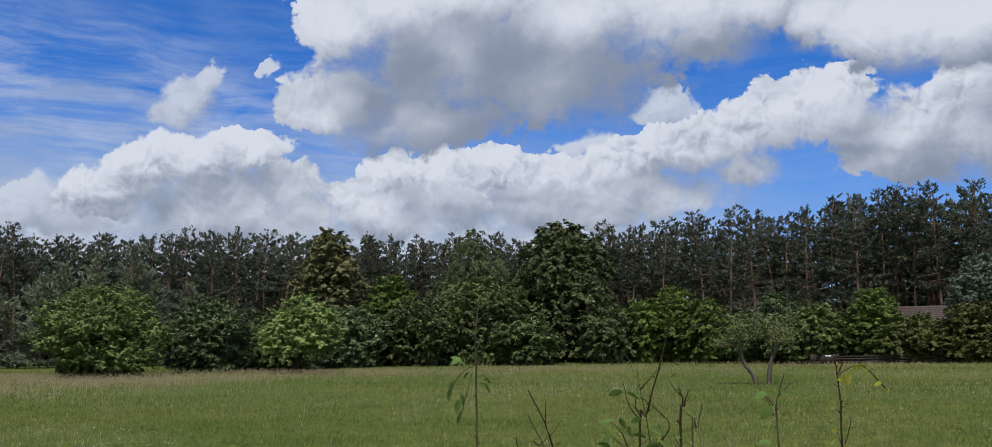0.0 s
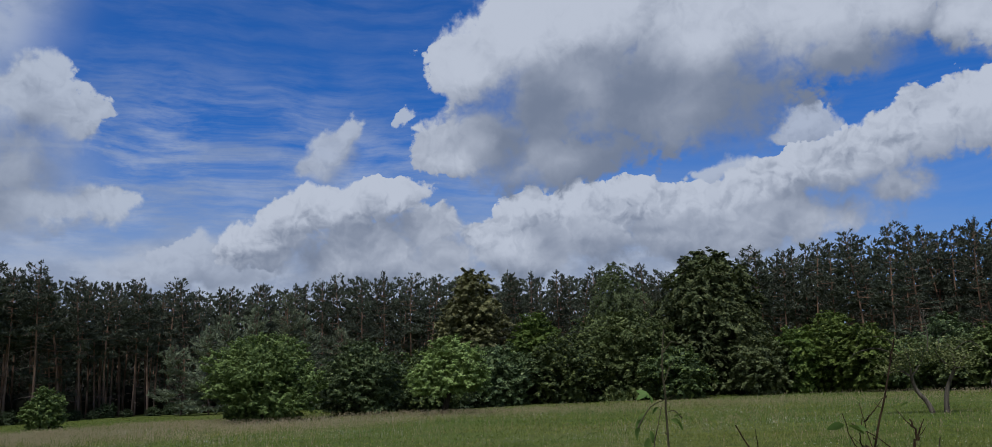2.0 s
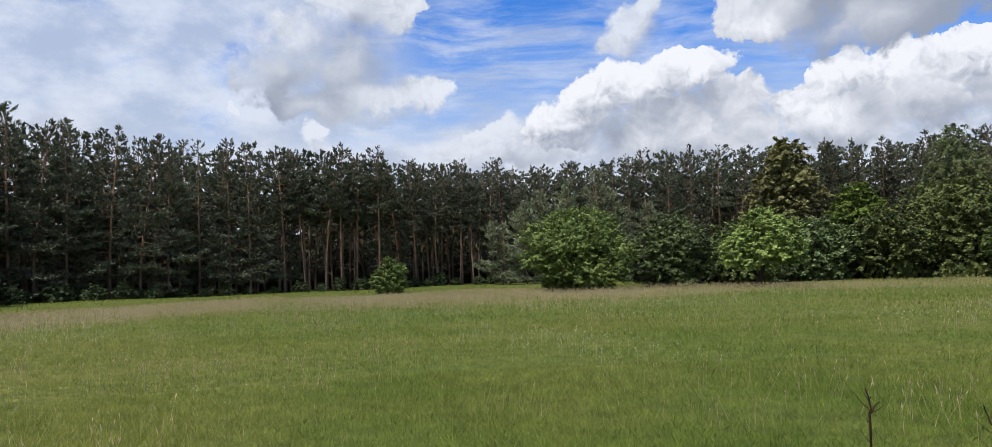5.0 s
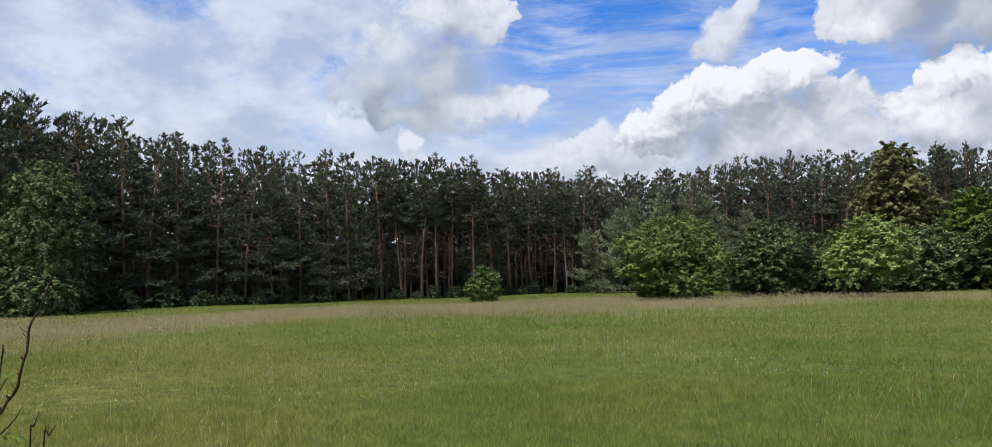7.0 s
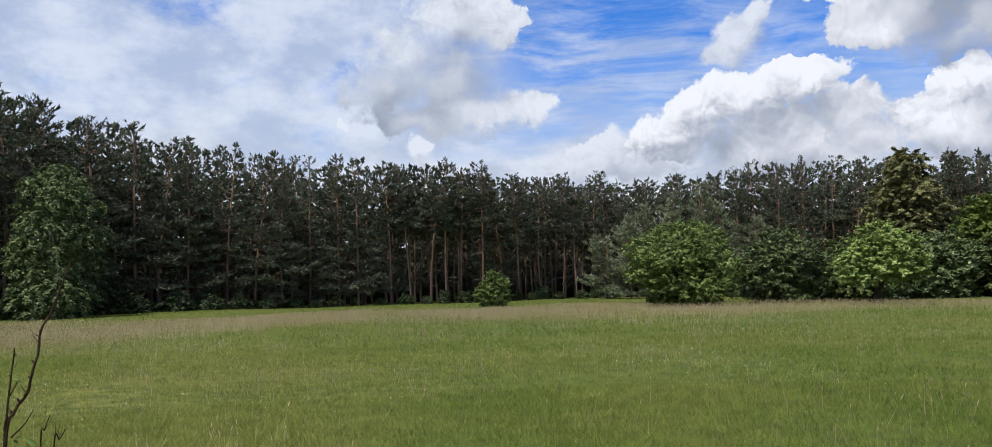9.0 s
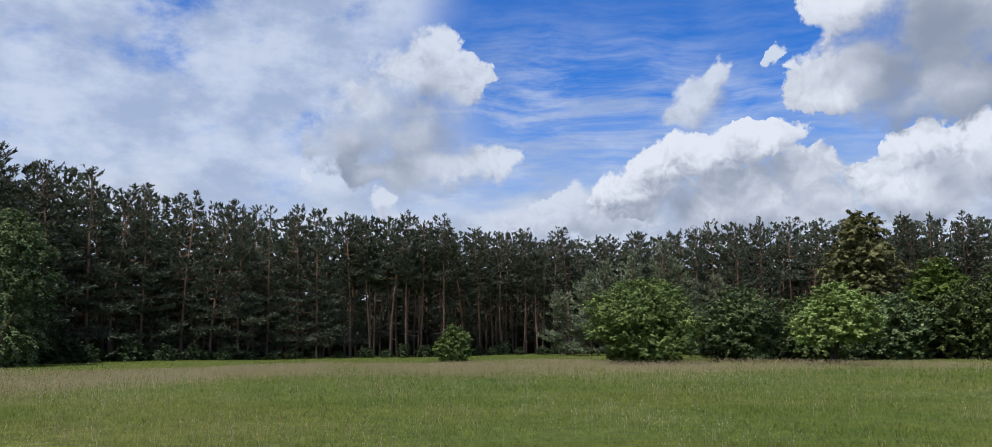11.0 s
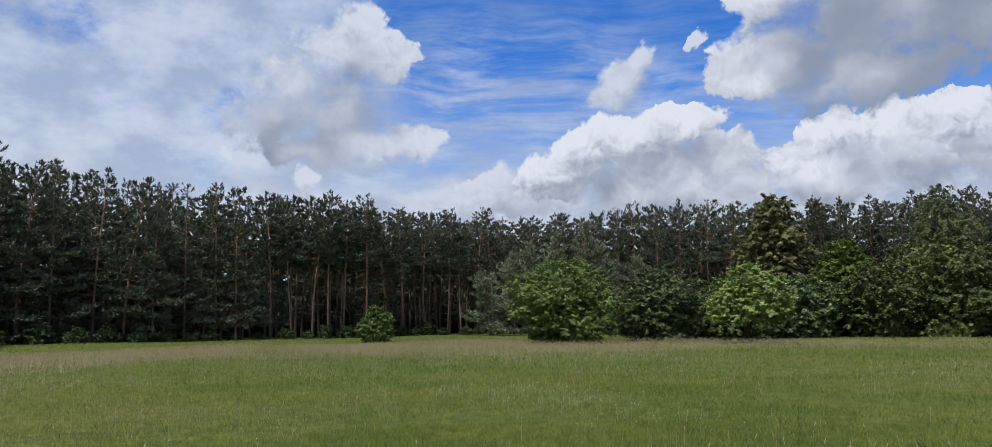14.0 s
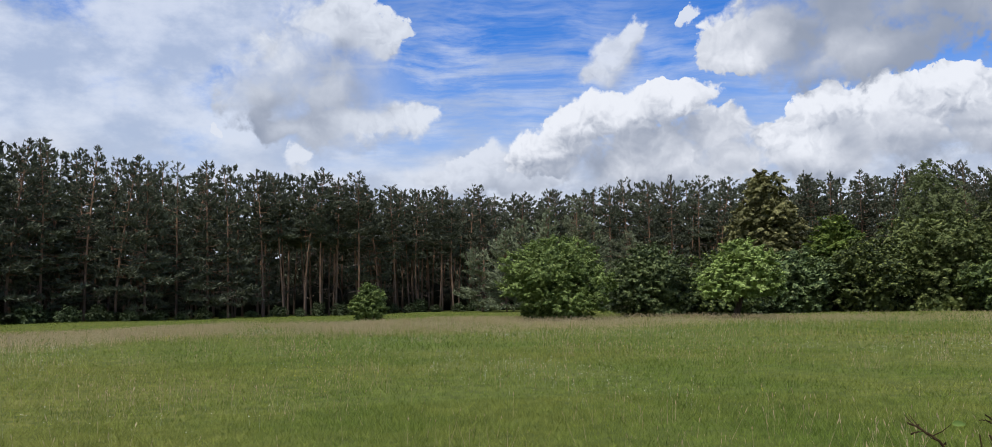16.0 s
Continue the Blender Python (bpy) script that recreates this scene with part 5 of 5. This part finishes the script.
def build_shoots():
    rng = np.random.default_rng(91)
    spray1, spray2 = [(-0.04, 2.5, 1.89), (-0.08, 2.49, 1.87), (-0.115, 2.48, 1.82)], [(-0.05, 2.5, 1.87), (-0.065, 2.49, 1.82), (-0.085, 2.48, 1.75)]
    shoot("slim grey sapling with a forked bare top and wilting leaves",
          [[(-0.03, 2.5, 2.07), (-0.04, 2.5, 1.99), (-0.04, 2.5, 1.89), (-0.04, 2.5, 1.71), (-0.04, 2.5, 1.59), (-0.06, 2.5, 1.42)],
           spray1, [(-0.01, 2.5, 1.99), (-0.025, 2.5, 1.965), (-0.04, 2.5, 1.93)], [(0.01, 2.5, 2.03), (-0.015, 2.5, 2.035), (-0.035, 2.5, 2.01)], spray2, [(0.0, 2.5, 1.84), (-0.02, 2.5, 1.86), (-0.04, 2.5, 1.855)]],
          0.0062, TWIG_GREY, [((-0.080, 2.49, 1.895), 0.040, 170, -35), ((-0.085, 2.49, 1.905), 0.034, 200, 20), ((-0.076, 2.49, 1.880), 0.026, 95, -70), ((-0.091, 2.49, 1.855), 0.032, 185, 30), ((-0.100, 2.49, 1.842), 0.034, 170, 45),
                              ((-0.110, 2.49, 1.825), 0.038, 190, 70), ((-0.085, 2.49, 1.812), 0.036, 20, 75), ((-0.090, 2.48, 1.795), 0.046, 160, 85), ((-0.088, 2.49, 1.765), 0.040, 10, 95), ((-0.060, 2.49, 1.870), 0.026, 200, 40),
                              ((-0.030, 2.49, 1.838), 0.030, 10, 20), ((-0.014, 2.49, 1.832), 0.026, 350, 55), ((-0.020, 2.49, 1.845), 0.022, 20, -20)], 1, None, 0.12)
    shoot("thick brown shoot with curling side twigs and round leaves",
          [[(0.47, 2.25, 2.01), (0.44, 2.25, 1.9), (0.40, 2.25, 1.77), (0.38, 2.25, 1.69)],
           [(0.34, 2.25, 1.85), (0.355, 2.25, 1.79), (0.385, 2.25, 1.75)], [(0.38, 2.24, 1.84), (0.37, 2.24, 1.79), (0.385, 2.25, 1.76)], [(0.43, 2.25, 1.88), (0.40, 2.23, 1.85), (0.38, 2.23, 1.83)],
           [(0.35, 2.23, 1.83), (0.41, 2.22, 1.79), (0.45, 2.22, 1.74), (0.42, 2.23, 1.69)], [(0.285, 2.25, 1.725), (0.329, 2.25, 1.696), (0.373, 2.245, 1.639), (0.41, 2.24, 1.60)],
           [(0.378, 2.245, 1.871), (0.389, 2.245, 1.801), (0.397, 2.243, 1.76), (0.406, 2.24, 1.672), (0.416, 2.237, 1.586)], [(0.300, 2.24, 1.755), (0.330, 2.24, 1.725), (0.355, 2.24, 1.665)], [(0.425, 2.23, 1.745), (0.435, 2.23, 1.70), (0.412, 2.235, 1.64)]],
          0.0056, TWIG_BROWN, [((0.335, 2.22, 1.826), 0.039, 175, 10), ((0.345, 2.22, 1.824), 0.036, 5, 25), ((0.361, 2.22, 1.819), 0.030, 20, 10), ((0.312, 2.23, 1.753), 0.041, 178, 5), ((0.325, 2.22, 1.760), 0.033, 30, 50),
                               ((0.358, 2.22, 1.720), 0.036, 10, 10), ((0.400, 2.21, 1.735), 0.041, 5, 20), ((0.420, 2.21, 1.706), 0.038, 350, 40), ((0.309, 2.23, 1.721), 0.033, 190, 30), ((0.348, 2.22, 1.741), 0.034, 60, 60),
                               ((0.379, 2.21, 1.761), 0.031, 170, 20), ((0.335, 2.23, 1.677), 0.033, 175, 65), ((0.460, 2.23, 1.860), 0.021, 20, -30), ((0.385, 2.20, 1.690), 0.043, 15, -10), ((0.345, 2.21, 1.650), 0.039, 170, 10),
                               ((0.395, 2.20, 1.620), 0.041, 30, 10), ((0.300, 2.22, 1.690), 0.036, 185, -20), ((0.330, 2.20, 1.610), 0.041, 160, 15)], 2, None, 0.6)
    shoot("short brown two-pronged shoot", [[(0.49, 2.28, 1.83), (0.50, 2.28, 1.79), (0.49, 2.28, 1.68)], [(0.52, 2.28, 1.83), (0.51, 2.28, 1.81), (0.50, 2.28, 1.785)]], 0.0065, TWIG_BROWN, (), 3)
    shoot("thin pale brown shoot", [[(0.55, 2.28, 1.79), (0.535, 2.28, 1.73), (0.52, 2.28, 1.68)]], 0.0045, TWIG_GREY, (), 4)
    shoot("grey shoot with three prongs and a few green leaves",
          [[(0.92, 2.73, 1.85), (0.89, 2.73, 1.75), (0.89, 2.73, 1.62)], [(0.83, 2.73, 1.81), (0.855, 2.73, 1.785), (0.88, 2.73, 1.75)], [(0.94, 2.73, 1.82), (0.92, 2.73, 1.80), (0.90, 2.73, 1.78)], [(0.85, 2.73, 1.79), (0.865, 2.73, 1.76), (0.88, 2.73, 1.72)]],
          0.0062, TWIG_GREY, [((0.855, 2.71, 1.79), 0.05, 200, 15), ((0.87, 2.71, 1.75), 0.055, 190, 45), ((0.90, 2.72, 1.79), 0.035, 20, 10), ((0.86, 2.70, 1.64), 0.05, 160, 0)], 5, None, 0.5)
    spray3 = [(1.09, 2.74, 1.84), (1.16, 2.73, 1.87), (1.23, 2.72, 1.80)]
    shoot("dark upright shoot with a yellowing leaf spray at its break",
          [[(1.085, 2.74, 1.90), (1.09, 2.74, 1.83), (1.095, 2.74, 1.74), (1.09, 2.74, 1.62)], [(1.12, 2.74, 2.01), (1.115, 2.74, 1.90), (1.09, 2.74, 1.84)], [(1.125, 2.74, 1.71), (1.115, 2.74, 1.67), (1.10, 2.74, 1.63)], spray3],
          0.0062, TWIG_BROWN, leaf_spray(rng, spray3, 9, 0.026, 50) + [((1.105, 2.72, 1.845), 0.044, 40, 75), ((1.120, 2.72, 1.850), 0.040, 170, 80), ((1.130, 2.72, 1.862), 0.034, 20, -15), ((1.150, 2.72, 1.872), 0.030, 5, 5)], 6, None, 0.22, LEAF_YELLOWED)
    shoot("bare brown forked shoot leaning over",
          [[(0.09, 2.1, 1.84), (0.13, 2.1, 1.76), (0.16, 2.1, 1.67), (0.21, 2.1, 1.59)], [(0.13, 2.1, 1.83), (0.132, 2.1, 1.79), (0.13, 2.1, 1.76)], [(0.10, 2.1, 1.72), (0.115, 2.1, 1.71), (0.135, 2.1, 1.73)]], 0.0048, TWIG_BROWN, (), 7, (0.85, 2.1))
    shoot("bare grey-brown leaning shoot", [[(0.09, 2.1, 1.78), (0.13, 2.1, 1.70), (0.18, 2.1, 1.61)], [(0.10, 2.09, 1.72), (0.12, 2.09, 1.71), (0.135, 2.1, 1.69)]], 0.0042, TWIG_GREY, [((0.12, 2.09, 1.70), 0.035, 200, 10), ((0.17, 2.08, 1.53), 0.045, 200, 10), ((0.15, 2.08, 1.55), 0.04, 100, 0), ((0.19, 2.07, 1.51), 0.045, 300, 20), ((0.21, 2.08, 1.55), 0.035, 20, 0), ((0.14, 2.07, 1.51), 0.04, 160, -10)], 8, (0.8, 2.12), 0.5)
    shoot("bare thin brown shoot", [[(0.06, 2.1, 1.73), (0.07, 2.1, 1.66), (0.09, 2.1, 1.59)]], 0.005, TWIG_BROWN, (), 9)
    shoot("arching reddish brown shoot with a broken tip", [[(-0.36, 2.08, 1.595), (-0.33, 2.08, 1.58), (-0.30, 2.08, 1.55), (-0.28, 2.08, 1.48), (-0.27, 2.08, 1.43)], [(-0.355, 2.08, 1.575), (-0.345, 2.08, 1.578), (-0.335, 2.08, 1.58)]], 0.0058, TWIG_BROWN, (), 10)
    shoot("upright thin brown shoot", [[(-0.245, 2.08, 1.58), (-0.24, 2.08, 1.51), (-0.25, 2.08, 1.43)]], 0.004, TWIG_BROWN, (), 11)
    shoot("dark brown leaning shoot with one pale leaf", [[(-0.23, 2.08, 1.58), (-0.21, 2.08, 1.53), (-0.19, 2.08, 1.43)]], 0.006, TWIG_BROWN, [((-0.20, 2.06, 1.49), 0.03, 180, 10), ((-0.20, 2.06, 1.49), 0.03, 10, 15)], 12)
    shoot("long slanting brown shoot", [[(-0.235, 2.08, 1.615), (-0.20, 2.08, 1.58), (-0.15, 2.08, 1.50), (-0.11, 2.08, 1.44)], [(-0.245, 2.08, 1.605), (-0.235, 2.08, 1.605), (-0.225, 2.08, 1.60)]], 0.005, TWIG_BROWN, (), 13)
    shoot("upright brown shoot with tiny buds", [[(-0.15, 2.08, 1.64), (-0.14, 2.08, 1.56), (-0.12, 2.08, 1.45)], [(-0.145, 2.08, 1.61), (-0.142, 2.08, 1.57), (-0.137, 2.08, 1.54)]], 0.005, TWIG_GREY, [((-0.13, 2.06, 1.53), 0.025, 180, 0)], 14)
    shoot("short bare brown shoot", [[(-0.39, 2.08, 1.50), (-0.37, 2.08, 1.44), (-0.36, 2.08, 1.40)]], 0.0045, TWIG_BROWN, (), 15)
    shoot("short brown shoot cut off above a fork", [[(-0.64, 2.47, 1.47), (-0.63, 2.47, 1.42), (-0.635, 2.47, 1.34)], [(-0.61, 2.47, 1.44), (-0.62, 2.47, 1.43), (-0.63, 2.47, 1.41)]], 0.006, TWIG_BROWN, (), 16)
    shoot("bare reddish brown leaning shoot with pointed buds",
          [[(-3.612, 1.885, 1.92), (-3.625, 1.859, 1.835), (-3.638, 1.834, 1.748), (-3.654, 1.801, 1.673), (-3.658, 1.794, 1.597), (-3.667, 1.775, 1.509), (-3.673, 1.763, 1.446), (-3.69, 1.727, 1.382), (-3.701, 1.703, 1.264)],
           [(-3.663, 1.783, 1.385), (-3.675, 1.758, 1.338), (-3.694, 1.719, 1.291)]],
          0.0095, TWIG_BROWN, [((-3.672, 1.75, 1.29), 0.05, 200, 10), ((-3.66, 1.76, 1.28), 0.045, 20, 20), ((-3.68, 1.74, 1.265), 0.05, 170, -10)], 17, None, 0.08)
    shoot("bare upright brown shoot", [[(-3.691, 1.725, 1.611), (-3.693, 1.72, 1.556), (-3.696, 1.714, 1.494), (-3.70, 1.706, 1.378), (-3.703, 1.70, 1.25)], [(-3.682, 1.735, 1.49), (-3.688, 1.73, 1.475), (-3.697, 1.713, 1.44)]], 0.008, TWIG_BROWN, [((-3.689, 1.72, 1.505), 0.032, 10, 10)], 18, None, 0.08)
    shoot("short thin brown shoot", [[(-3.64, 1.829, 1.36), (-3.647, 1.815, 1.309), (-3.653, 1.804, 1.251)]], 0.006, TWIG_BROWN, (), 19)
    shoot("short slanting brown shoot", [[(-3.616, 1.875, 1.305), (-3.625, 1.859, 1.27), (-3.633, 1.843, 1.242)]], 0.006, TWIG_BROWN, (), 20)


build_bushes()
build_young_pines()
build_undergrowth()
build_old_apple()
build_fence()
build_house()
build_shoots()
